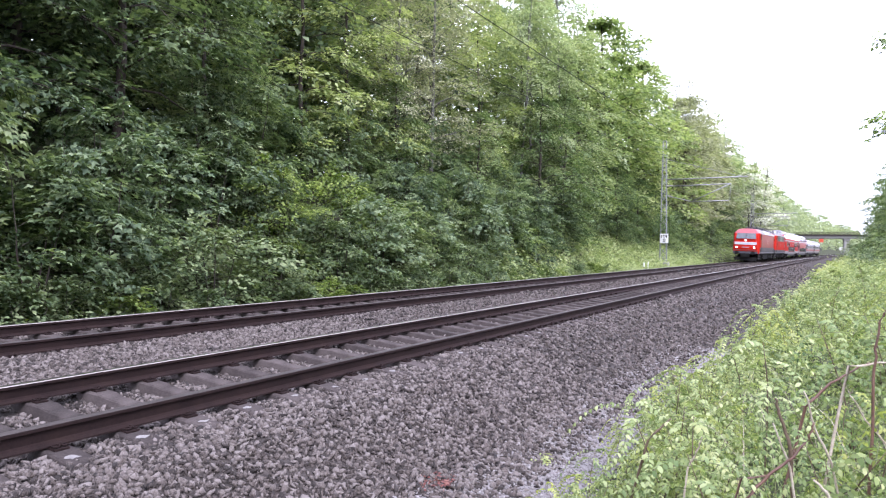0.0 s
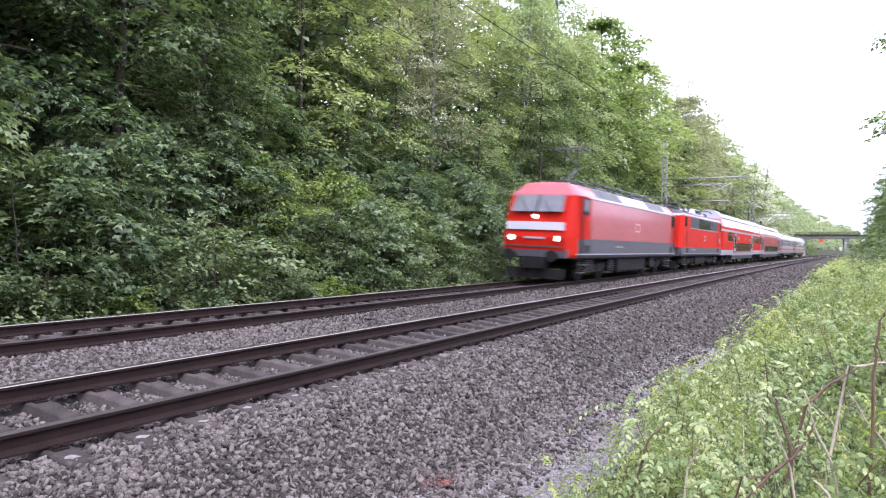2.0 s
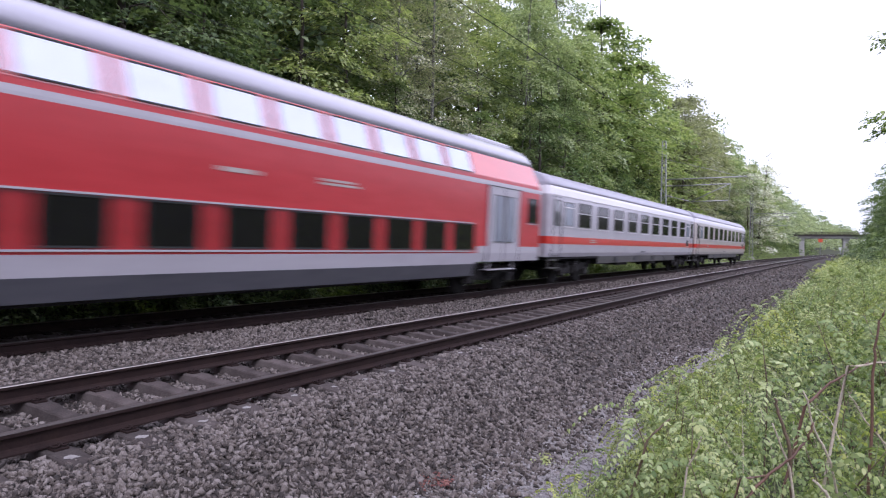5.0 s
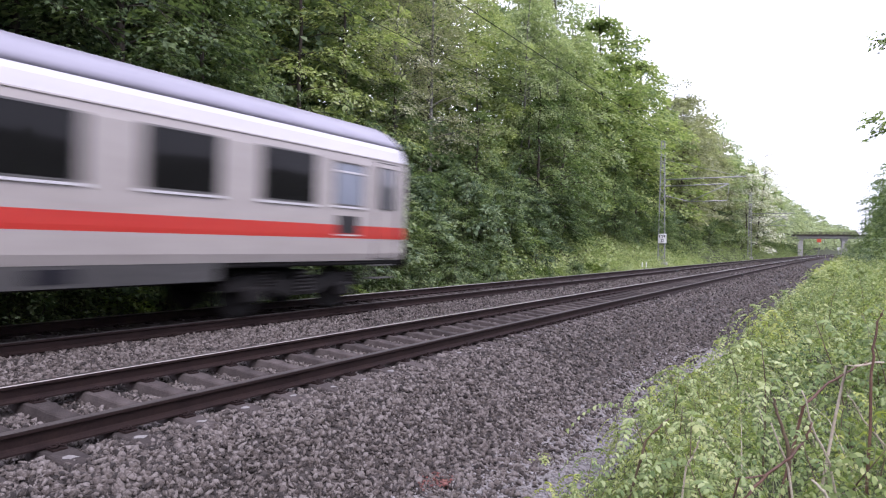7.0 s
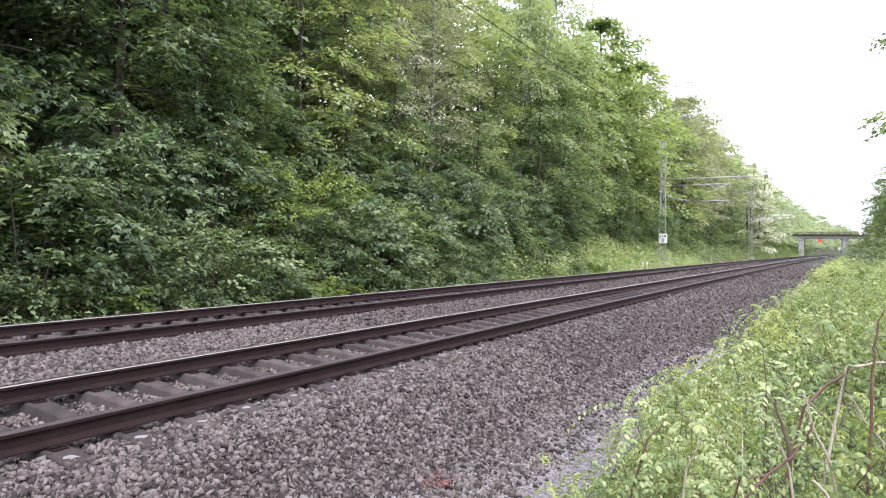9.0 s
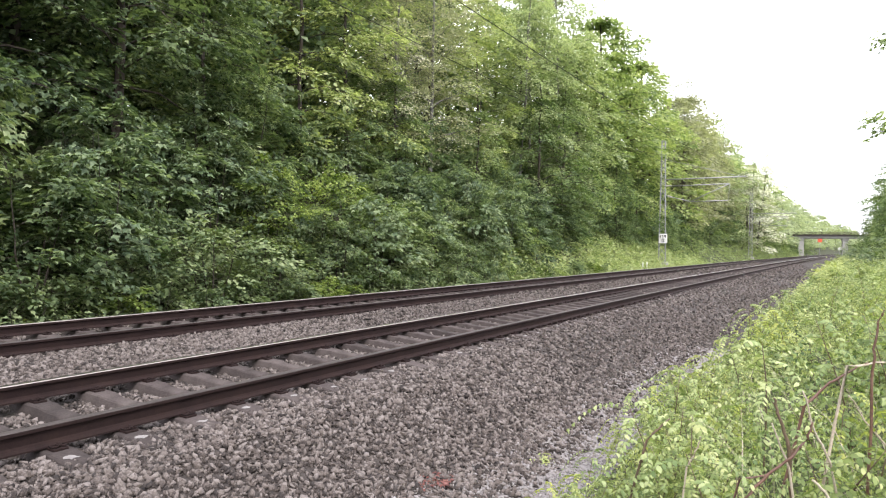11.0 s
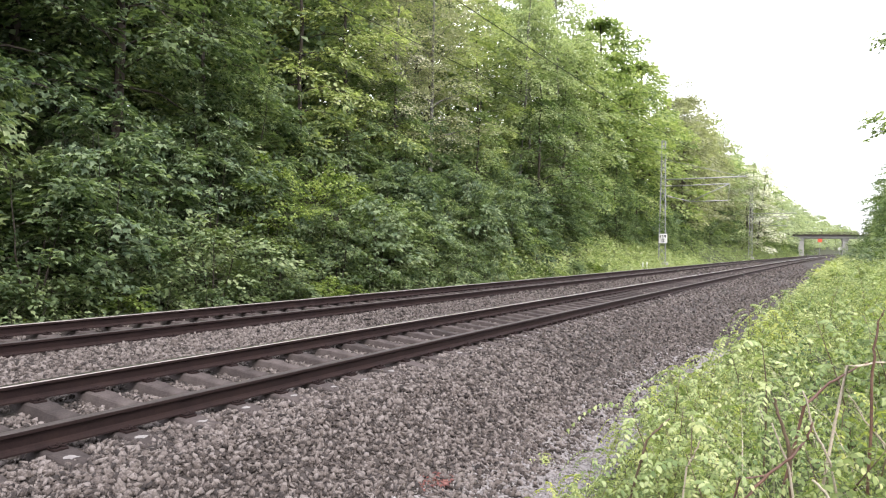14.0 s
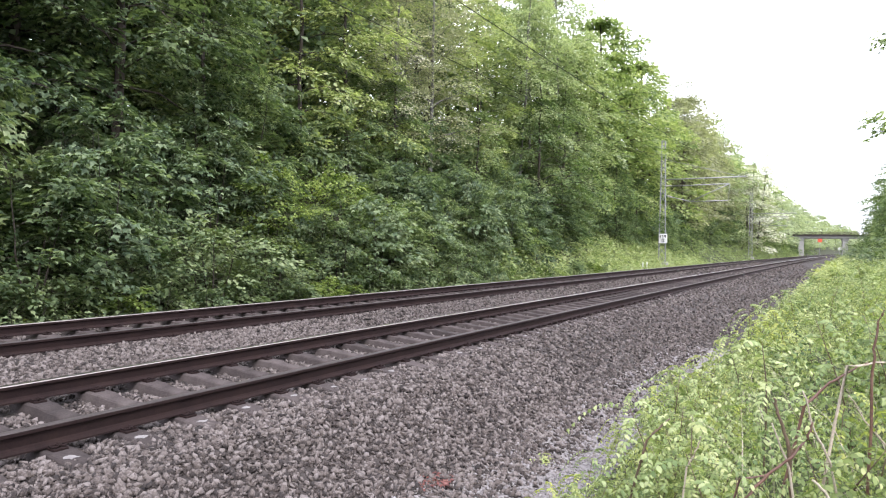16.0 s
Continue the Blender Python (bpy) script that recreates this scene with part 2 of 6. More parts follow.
def build_track(label, centre, base, pitch0):
    track = empty("railway_track", pose(0, centre, base))
    tagged(track, label, "railway track", "parallel tracks", "structure")
    inv = track.matrix_basis.inverted()
    xs = [-600, -400, -200, -100, -50, -25] + [2.0 * i for i in range(-6, 40)] + list(range(80, 420, 8)) + [500, 700, 1000]
    for side in (-0.7535, 0.7535):
        bm = bmesh.new()
        loft(bm, [[inv @ track_point(x, centre, base, side + y, z) for y, z in RAIL_PROFILE] for x in xs], mi=lambda i, k: 1 if k in (0, 1, 15) else 0)
        part("rail", bm, [RUST, RUNNING if side > 0 else DULLHEAD], track, "rusty steel rail with a polished head" if side > 0 else "rusty steel rail with a dull head")
    # an insulated rail joint with its fishplates
    for side in (-0.7535, 0.7535):
        bm = bmesh.new()
        for sgn in (-1, 1):
            p0 = inv @ track_point(45.4, centre, base, side, 0)
            box(bm, p0.x - 0.42, p0.x + 0.42, p0.y + sgn * 0.012, p0.y + sgn * 0.06, p0.z - 0.145, p0.z - 0.045, 0.006)
            for k in range(4):
                box(bm, p0.x - 0.33 + 0.2 * k, p0.x - 0.28 + 0.2 * k, p0.y + sgn * 0.055, p0.y + sgn * 0.095, p0.z - 0.115, p0.z - 0.07)
        part("rail_joint", bm, UNDERCOAT, track, "black insulated rail joint")
    # one sleeper, shared by all
    bm = bmesh.new()
    ends = [(-1.3, 0.13, -0.285), (-1.28, 0.11, -0.215), (-0.95, 0.11, -0.187), (-0.45, 0.1, -0.187), (-0.3, 0.085, -0.21), (0.3, 0.085, -0.21), (0.45, 0.1, -0.187), (0.95, 0.11, -0.187), (1.28, 0.11, -0.215), (1.3, 0.13, -0.285)]
    loft(bm, [[(-w, o, z), (w, o, z), (w + 0.045, o, -0.34), (-w - 0.045, o, -0.34)] for o, w, z in ends])
    bmesh.ops.bevel(bm, geom=[e for e in bm.edges if abs(e.verts[0].co.z - e.verts[1].co.z) < 0.05 and min(v.co.z for v in e.verts) > -0.3 and abs(e.verts[0].co.y - e.verts[1].co.y) > 0.05], offset=0.012, segments=1, affect="EDGES")
    first = part("sleeper", bm, CONCRETE, track)
    shape = first.data
    bpy.data.objects.remove(first)
    # a rail fastening: ribbed plate, spring clip and screw
    bm = bmesh.new()
    box(bm, -0.06, 0.06, -0.05, 0.05, 0.0, 0.022, 0.004)
    tube(bm, [(-0.05, -0.035, 0.03), (-0.055, 0.03, 0.035), (-0.02, 0.042, 0.04), (0.0, 0.0, 0.036), (0.02, 0.042, 0.04), (0.055, 0.03, 0.035), (0.05, -0.035, 0.03)], 0.0075, 5)
    tube(bm, [(0, 0.005, 0.02), (0, 0.005, 0.062)], 0.014, 6)
    tube(bm, [(0, 0.005, 0.04), (0, 0.005, 0.05)], 0.026, 6)
    clip = part("rail_clip", bm, RUST, track)
    clip_shape = clip.data
    bpy.data.objects.remove(clip)
    far, stain = [], random.Random(31)
    for i in range(-20, 560):
        x = pitch0 + PITCH * i
        m = Matrix.Translation(inv @ track_point(x, centre, base, 0, 0)) @ pose(0, 0, 0, math.degrees(math.atan(CANT)), 0, heading(x))
        if i < 270:
            s = new("sleeper", shape)
            s.parent = track
            s.matrix_basis = m
            if -2 <= i < 34:
                for side in (-0.7535, 0.7535):
                    for sign in (-1, 1):
                        c = new("rail_clip", clip_shape)
                        c.parent = s
                        c.matrix_basis = pose(0, side + sign * 0.118, -0.19, 0, 0, 0 if sign > 0 else 180)
            if centre == NEAR and -2 <= i < 48 and stain.random() < 0.7:
                bm = bmesh.new()
                cx, cy = stain.uniform(-0.03, 0.03), -1.06 + stain.uniform(-0.05, 0.05)
                ring = [(cx + math.cos(a) * stain.uniform(0.015, 0.085), cy + math.sin(a) * stain.uniform(0.01, 0.055)) for a in (k * 2 * math.pi / 9 for k in range(9))]
                bm.faces.new([bm.verts.new((a, b, -0.187 + 0.085 * (b + 0.95) + 0.005)) for a, b in ring])
                part("lime_patch", bm, LIME, s, "white lime stain")
        else:
            far.append(m)
    base_v = np.array([v.co for v in shape.vertices])
    tris = []
    for p in shape.polygons:
        v = list(p.vertices)
        tris += [(v[0], v[a], v[a + 1]) for a in range(1, len(v) - 1)]
    tris = np.array(tris)
    V, F = [], []
    for k, m in enumerate(far):
        mm = np.array(m)
        V.append(base_v @ mm[:3, :3].T + mm[:3, 3])
        F.append(tris + k * len(base_v))
    rest = raw("sleeper_row", np.concatenate(V), np.concatenate(F), CONCRETE, track)
    tagged(rest, kind="stuff")
    return track


S0, PITCH, STAGGER = 2.815, 0.6055, 0.33
build_track("ballasted railway track with rusty rails on concrete sleepers beside the path", NEAR, ZNEAR, S0)
build_track("ballasted railway track on concrete sleepers below the wooded bank, used by the train", FAR, ZFAR, S0 + STAGGER)


# ---- ballast stones ----
def build_ballast():
    rng = np.random.default_rng(5)
    forms = []
    for k in range(16):
        # one angular stone: the hull of a few points on a lump
        bm = bmesh.new()
        for _ in range(9 if k < 10 else 6):
            d = rng.normal(size=3)
            bm.verts.new(d / np.linalg.norm(d) * (1.38, 1.0, 0.68))
        bmesh.ops.convex_hull(bm, input=bm.verts[:])
        bm.verts.index_update()
        bmesh.ops.triangulate(bm, faces=bm.faces[:])
        forms.append((np.array([v.co for v in bm.verts]), np.array([[v.index for v in f.verts] for f in bm.faces])))
        bm.free()
    zones = [(1.5, 8, 520, 0.023), (1.5, 10, 700, 0.037), (10, 20, 330, 0.044), (20, 44, 80, 0.063), (44, 90, 13, 0.11)]
    V, F, count = [], [], 0
    for x0, x1, dens, size in zones:
        n = int((x1 - x0) * 9.6 * dens)
        x, u = rng.uniform(x0, x1, n), rng.uniform(2.3, 11.95, n)
        inside = (u < 2.3 * x + 0.6) & (0.853 * x + 0.5215 * u > 4.2)
        thin = np.clip((u - 2.25) / 0.6, 0.07, 1)
        inside &= rng.random(n) < thin
        sl = np.abs((x - S0 + PITCH / 2) % PITCH - PITCH / 2) < 0.14
        sl2 = np.abs((x - S0 - STAGGER + PITCH / 2) % PITCH - PITCH / 2) < 0.14
        covered = (sl & (np.abs(u - NEAR) < 1.22)) | (sl2 & (np.abs(u - FAR) < 1.22))
        for c in (NEAR, FAR):
            for o in (-0.7535, 0.7535):
                covered |= np.abs(u - c - o) < 0.085
        ends = (np.abs(np.abs(u - NEAR) - 1.15) < 0.2) | (np.abs(np.abs(u - FAR) - 1.15) < 0.2)
        keep = inside & (~covered | (rng.random(n) < np.where(ends, np.where(u < 5.5, 0.3, 0.6), 0.04)))
        x, u = x[keep], u[keep]
        for xx, uu in zip(x, u):
            s = size * rng.uniform(0.55, 1.15)
            q = rng.normal(size=4)
            q /= np.linalg.norm(q)
            w, a, b, c = q
            R = np.array([(1 - 2 * (b * b + c * c), 2 * (a * b - c * w), 2 * (a * c + b * w)), (2 * (a * b + c * w), 1 - 2 * (a * a + c * c), 2 * (b * c - a * w)), (2 * (a * c - b * w), 2 * (b * c + a * w), 1 - 2 * (a * a + b * b))])
            z = np.interp(uu, PU, PZ) + s * rng.uniform(-0.2, 0.55)
            corners, faces = forms[rng.integers(10) if x0 < 10 else 10 + rng.integers(6)]
            V.append((corners * s) @ R.T + (xx, uu + bend(xx), z))
            F.append(faces + count)
            count += len(corners)
    ob = raw("ballast_stones", np.concatenate(V), np.concatenate(F), STONE)
    tagged(ob, "loose grey-brown crushed stone ballast", "gravel", kind="stuff")


build_ballast()


def build_grit():
    """Fine loose chippings on the path beside the ballast."""
    rng = np.random.default_rng(8)
    base = np.array([(1, 0, 0), (-1, 0, 0), (0, 1, 0), (0, -1, 0), (0, 0, 0.7), (0, 0, -0.7)], float)
    tris = np.array([(0, 2, 4), (2, 1, 4), (1, 3, 4), (3, 0, 4), (2, 0, 5), (1, 2, 5), (3, 1, 5), (0, 3, 5)])
    V = []
    for _ in range(12000):
        x, u = 2.6 + 10 * rng.random() ** 1.5, rng.normal(2.35, 0.4)
        if not 1.3 < u < 3.3:
            continue
        s = rng.uniform(0.008, 0.024)
        a = rng.uniform(0, 6.28)
        R = np.array([(math.cos(a), -math.sin(a), 0), (math.sin(a), math.cos(a), 0), (0, 0, 1)])
        V.append((base * rng.uniform(0.6, 1.3, (6, 3)) * s) @ R.T + (x, u, np.interp(u, PU, PZ) + s * 0.35))
    F = (tris[None] + 6 * np.arange(len(V))[:, None, None]).reshape(-1, 3)
    tagged(raw("path_chippings", np.concatenate(V), F, GRIT), "pale grey fine chippings on the path", "gravel", kind="stuff")


build_grit()


# ---- vegetation ----
LEAF_FORMS = {
    # (along, across, lift) of the corners of a leaf, and its triangles
    "kite": (np.array([(0, 0, 0), (0.45, 1, 0.1), (1, 0, -0.05), (0.45, -1, 0.1)]), np.array([(0, 1, 2), (0, 2, 3)])),
    "lobed": (np.array([(0, 0, 0), (0.42, 1.25, 0.02), (0.52, 0.5, 0.1), (1.0, 0, -0.12), (0.52, -0.5, 0.1), (0.42, -1.25, 0.02)]), np.array([(0, 1, 2), (0, 2, 3), (0, 3, 4), (0, 4, 5)])),
}


def leaves(centres, outs, per, spread, flat, size, slim, seed, droop=0.5, form="kite", tip=0.75):
    """Sprays of leaves: each a flattened cluster round a centre, its leaves tilted outwards. Gives corners and triangles."""
    rng = np.random.default_rng(seed)
    centres, outs = np.asarray(centres, float), np.asarray(outs, float)
    m = len(centres)
    n = m * per
    axis = outs * [1, 1, 0.15] + rng.normal(0, 0.4, (m, 3)) * [1, 1, 0.35]
    axis /= np.linalg.norm(axis, axis=1)[:, None] + 1e-6
    face = np.array([0, 0, 1.0]) + tip * outs * [1, 1, 0.3] + rng.normal(0, 0.25, (m, 3))
    across = np.cross(axis, face)
    across /= np.linalg.norm(across, axis=1)[:, None] + 1e-6
    face = np.cross(across, axis)
    face *= np.where(face[:, 2:] < 0, -1, 1)
    grow = np.repeat(rng.uniform(0.65, 1.25, m), per)
    ax, ac, fa, c = (np.repeat(q, per, 0) for q in (axis, across, face, centres))
    t = np.tile((np.arange(per) + 0.5) / per, m) + rng.normal(0, 0.07, n)
    hand = np.tile(np.where(np.arange(per) % 2, 1.0, -1.0), m)
    wide = spread * grow * (0.25 + 0.55 * np.sin(np.pi * np.clip(0.12 + 0.78 * t, 0, 1))) * rng.uniform(0.05, 1.0, n)
    p = c + ax * ((t - 0.4) * 1.7 * spread * grow)[:, None] + ac * (hand * wide)[:, None] + fa * rng.normal(0, flat, n)[:, None]
    p[:, 2] -= droop * spread * (np.clip(t, 0, 1.2) ** 2 + 0.5 * (wide / spread) ** 2)
    way = ax * 0.75 + ac * (hand * 0.7)[:, None] + rng.normal(0, 0.17, (n, 3)) + [0, 0, -0.3]
    way /= np.linalg.norm(way, axis=1)[:, None]
    up = fa + rng.normal(0, 0.17, (n, 3))
    side = np.cross(way, up)
    side /= np.linalg.norm(side, axis=1)[:, None] + 1e-9
    nor = np.cross(side, way)
    s = (size * rng.uniform(0.55, 1.3, n))[:, None, None]
    corner, tris = LEAF_FORMS[form]
    k = len(corner)
    V = p[:, None] + s * (way[:, None] * corner[None, :, :1] + side[:, None] * corner[None, :, 1:2] * slim + nor[:, None] * corner[None, :, 2:])
    F = tris[None] + k * np.arange(n)[:, None, None]
    return V.reshape(-1, 3), F.reshape(-1, 3)


def bough_tree(name, label, category, height, low, radius, boughs, twigs, per, spread, size, slim, leaf, bark, seed, trunk_r=0.16, form="kite", top=0.45, rise=(0.3, 0.9), droop=0.5, sag=0.35, stems=1, tip=0.75, gaps=0.0, fine=True):
    """A tree or shrub at the origin: a tapered trunk, boughs that rise and arch over, twigs along them and sprays of leaves on the twigs."""
    rng = np.random.default_rng(seed + 100)
    tree = empty(name)
    tagged(tree, label, category)
    trunks = []
    for s in range(stems):
        a = s * 2.4 + rng.uniform(0, 1)
        lean = 0.03 * height if stems == 1 else radius * 0.42
        trunks.append([Vector((lean * f * math.cos(a) + rng.normal(0, 0.008 * height * f) + (0.1 * math.cos(a) if stems > 1 else 0), lean * f * math.sin(a) + rng.normal(0, 0.008 * height * f) + (0.1 * math.sin(a) if stems > 1 else 0), -0.35 + f * (height * 0.94 + 0.35))) for f in (i / 7 for i in range(8))])
    meshes = [bmesh.new() for _ in trunks]
    for bm, pts in zip(meshes, trunks):
        tube(bm, pts, [trunk_r * (1.3 if i == 0 else 1 - 0.9 * i / 7) for i in range(8)], 7)
    C, O = [], []
    hole = rng.uniform(0, 2 * math.pi)
    for k in range(boughs):
        f = ((k + 0.5) / boughs) ** 0.9
        which = k % stems
        pts = trunks[which]
        a = k * 2.39996 + rng.normal(0, 0.4)
        if gaps and math.cos(a - hole - 9 * f) > 1 - gaps:
            continue
        r = radius * ((0.72 + 0.28 * f / top) if f < top else max(0.12, 1 - ((f - top) / (1 - top)) ** 1.5)) * rng.uniform(0.68, 1.16)
        lift = rise[0] + (rise[1] - rise[0]) * f + rng.normal(0, 0.1)
        fall = sag * rng.uniform(0.6, 1.5) + max(0, lift - 0.3) * 0.35
        z0 = max(0.02, low + (height - low) * f * 0.9 - 0.3 * lift * r)
        j = min(6.0, max(0.0, (z0 + 0.35) / (height * 0.94 + 0.35) * 7))
        base = pts[int(j)].lerp(pts[int(j) + 1], j - int(j))
        out = Vector((math.cos(a), math.sin(a), 0))
        turn = rng.normal(0, 0.25)
        way = []
        for s in (0, 0.25, 0.5, 0.75, 1.0):
            b = a + turn * s
            way.append(base + Vector((math.cos(b), math.sin(b), 0)) * (r * s) + Vector((rng.normal(0, 0.03 * r), rng.normal(0, 0.03 * r), r * (lift * s - fall * s * s))))
        thick = max(0.006, trunk_r * (1 - 0.8 * f) * 0.3)
        if fine or k % 3 == 0:
            tube(meshes[which], way, [thick, thick * 0.75, thick * 0.5, thick * 0.3, thick * 0.1], 4, caps=False)
        for q in range(twigs):
            s = 0.28 + 0.72 * (q + rng.uniform(0.2, 0.8)) / twigs
            i = min(3, int(s * 4))
            p = way[i].lerp(way[i + 1], s * 4 - i)
            d = (way[i + 1] - way[i]).normalized()
            hand = 1 if q % 2 else -1
            long = r * 0.46 * (1.15 - 0.75 * s) * rng.uniform(0.7, 1.2)
            e = p + (d * 0.55 + d.cross(Vector((0, 0, 1))) * hand * 0.85) * long + Vector((0, 0, -0.1 * long))
            if fine and long > 0.5:
                tube(meshes[which], [p, e], [thick * 0.3, thick * 0.1], 3, caps=False)
            for g in ((0.45, 1.0) if long > spread * 0.8 else (0.8,)):
                C.append(p.lerp(e, g) + Vector(rng.normal(0, 0.06 * r, 3)))
                o = (e - p).normalized() * 0.6 + out * 0.5
                O.append((o.x, o.y, 0.1))
        C.append(way[-1])
        O.append((out.x, out.y, 0.1))
    # the leading shoot
    for _ in range(4):
        C.append(trunks[0][-1] + Vector(rng.normal(0, 0.15 * spread, 3)))
        O.append(tuple(rng.normal(0, 0.6, 3)))
    for bm in meshes:
        part("trunk" if stems == 1 else "stem", bm, bark, tree)
    V, F = leaves(np.array([tuple(c) for c in C]), np.array(O), per, spread, spread * 0.1, size, slim, seed + 7, droop, form, tip)
    raw("crown", V, F, leaf, tree)
    return tree


KINDS = {}
# near bank: shrubs and trees with fine leaves
for i in range(4):
    KINDS["maple_shrub", i] = bough_tree("maple_shrub", "dense dark green maple shrub on the railway bank", "shrub", 3.3 + 0.35 * i, 0.25, 1.65, 22, 3, 19, 0.44, 0.18, 0.40, (MAPLE, MAPLE, SYCAMORE, MAPLE)[i], BARK, 11 + i, 0.026, "lobed", 0.45, (0.7, 1.3), 0.35, 0.5, 3, tip=0.8)
    KINDS["hazel_shrub", i] = bough_tree("hazel_shrub", "fresh green hazel shrub at the foot of the bank", "shrub", 2.2 + 0.35 * i, 0.15, 1.35, 24, 4, 17, 0.29, 0.11, 0.37, (HAZEL, SYCAMORE, HAZEL, FRESH)[i], BARK, 21 + i, 0.022, "kite", 0.45, (0.8, 1.4), 0.45, 0.45, 4)
for i in range(3):
    KINDS["maple_tree", i] = bough_tree("maple_tree", "tall dark green maple tree with a layered crown", "tree", 13.0 + i, 1.4, 4.3, 42, 6, 22, 0.6, 0.2, 0.40, (SYCAMORE, MAPLE, SYCAMORE)[i], BARK, 31 + i, 0.17, "lobed", 0.4, (0.25, 0.9), 0.45, 0.45, tip=1.0)
for i in range(2):
    KINDS["ash_tree", i] = bough_tree("ash_tree", "tall ash tree with yellow-green feathery leaves in open layers", "tree", 15.0 + i, 1.5, 3.5, 46, 6, 24, 0.58, 0.2, 0.25, ASH, BARK, 41 + i, 0.11, "kite", 0.5, (0.2, 0.8), 0.5, 0.3, gaps=0.14, tip=0.9)
    KINDS["willow_tree", i] = bough_tree("willow_tree", "slender willow tree with thin grey-green foliage", "tree", 14.0 + i, 2.0, 3.2, 56, 6, 28, 0.5, 0.13, 0.26, WILLOW, PALE_BARK, 51 + i, 0.13, "kite", 0.5, (0.5, 1.3), 0.4, 0.2, gaps=0.12)
    KINDS["birch_tree", i] = bough_tree("birch_tree", "birch tree with light green drooping foliage", "tree", 18.5 + i, 2.4, 3.3, 58, 6, 28, 0.56, 0.15, 0.34, BIRCH, PALE_BARK, 61 + i, 0.12, "kite", 0.4, (0.5, 1.3), 1.0, 0.35)
    KINDS["hornbeam_tree", i] = bough_tree("hornbeam_tree", "green hornbeam with low drooping boughs", "tree", 10.5 + i, 0.6, 3.3, 40, 6, 20, 0.54, 0.17, 0.34, HORNBEAM, BARK, 65 + i, 0.14, "kite", 0.3, (0.3, 0.9), 0.9, 0.6)
    KINDS["lime_tree", i] = bough_tree("lime_tree", "broad lime tree with bright yellow-green leaves", "tree", 16.0 + i, 1.2, 4.0, 52, 6, 18, 0.62, 0.25, 0.4, LINDEN, BARK, 68 + i, 0.2, "kite", 0.4, (0.3, 1.0), 0.6, 0.4)
# farther off: the same kinds with larger sprays
for i in range(2):
    KINDS["far_green", i] = bough_tree("deciduous_tree", "green deciduous tree in the woods along the line", "tree", 14.0 + i, 0.8, 3.5, 28, 5, 7, 0.7, 0.38, 0.42, BIRCH, BARK, 71 + i, 0.18, "kite", 0.4, (0.3, 0.9), 0.5, 0.4, fine=False)
    KINDS["edge_green", i] = bough_tree("deciduous_tree", "grey-green deciduous tree on the near side of the line", "tree", 14.0 + i, 0.8, 3.6, 34, 6, 15, 0.7, 0.24, 0.4, HORNBEAM, BARK, 76 + i, 0.18, "kite", 0.4, (0.4, 1.0), 0.5, 0.35, fine=False)
    KINDS["far_lime", i] = bough_tree("deciduous_tree", "light yellow-green deciduous tree along the line", "tree", 14.5 + i, 0.8, 3.4, 36, 5, 11, 0.66, 0.32, 0.4, LINDEN, BARK, 81 + i, 0.18, "kite", 0.4, (0.3, 0.9), 0.5, 0.4, fine=False)
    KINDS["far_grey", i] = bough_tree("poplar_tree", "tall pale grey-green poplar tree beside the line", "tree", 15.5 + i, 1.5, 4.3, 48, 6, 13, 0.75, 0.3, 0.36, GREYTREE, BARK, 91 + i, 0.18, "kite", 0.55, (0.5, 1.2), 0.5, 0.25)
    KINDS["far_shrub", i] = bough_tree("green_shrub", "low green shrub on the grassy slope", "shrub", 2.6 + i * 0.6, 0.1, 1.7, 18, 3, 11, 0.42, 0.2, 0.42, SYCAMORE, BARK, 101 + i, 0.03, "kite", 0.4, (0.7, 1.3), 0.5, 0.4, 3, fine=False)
    # the farthest trees, their leaf colour lightened in place of haze
    KINDS["distant", i] = bough_tree("deciduous_tree", "distant tree along the curve of the line, with haze painted into its green", "tree", 13.0 + i, 0.4, 4.0, 26, 4, 9, 0.8, 0.44, 0.44, HAZED, BARK, 121 + i, 0.18, "kite", 0.45, (0.4, 1.0), 0.4, 0.4, fine=False)
    KINDS["low_hazel", i] = bough_tree("low_hazel_bush", "low hazel bush hanging over the edge of the ballast", "shrub", 1.15, 0.05, 0.85, 15, 3, 15, 0.24, 0.1, 0.38, (HAZEL, FRESH)[i], BARK, 131 + i, 0.012, "kite", 0.4, (0.7, 1.2), 0.45, 0.5, 3)
    KINDS["verge_bush", i] = bough_tree("verge_bush", "low fresh green bush among the verge plants", "shrub", 1.1, 0.05, 0.8, 16, 3, 16, 0.22, 0.085, 0.34, (SHOOT, HERB)[i], BARK, 151 + i, 0.01, "kite", 0.4, (0.7, 1.3), 0.45, 0.5, 3)
    KINDS["dark_wood", i] = bough_tree("deciduous_tree", "shaded deciduous tree deep in the wood", "tree", 13.0 + i, 0.6, 3.8, 36, 5, 14, 0.75, 0.27, 0.42, MAPLE, BARK, 141 + i, 0.2, "kite", 0.4, (0.3, 0.9), 0.5, 0.4, fine=False)
KINDS["hawthorn", 0] = bough_tree("bird_cherry_tree", "bird cherry tree covered in white blossom", "tree", 16.0, 0.6, 4.0, 52, 5, 16, 0.62, 0.26, 0.42, HAWTHORN, BARK, 111, 0.16, "kite", 0.45, (0.4, 1.1), 0.6, 0.35, 2)
USED = set()


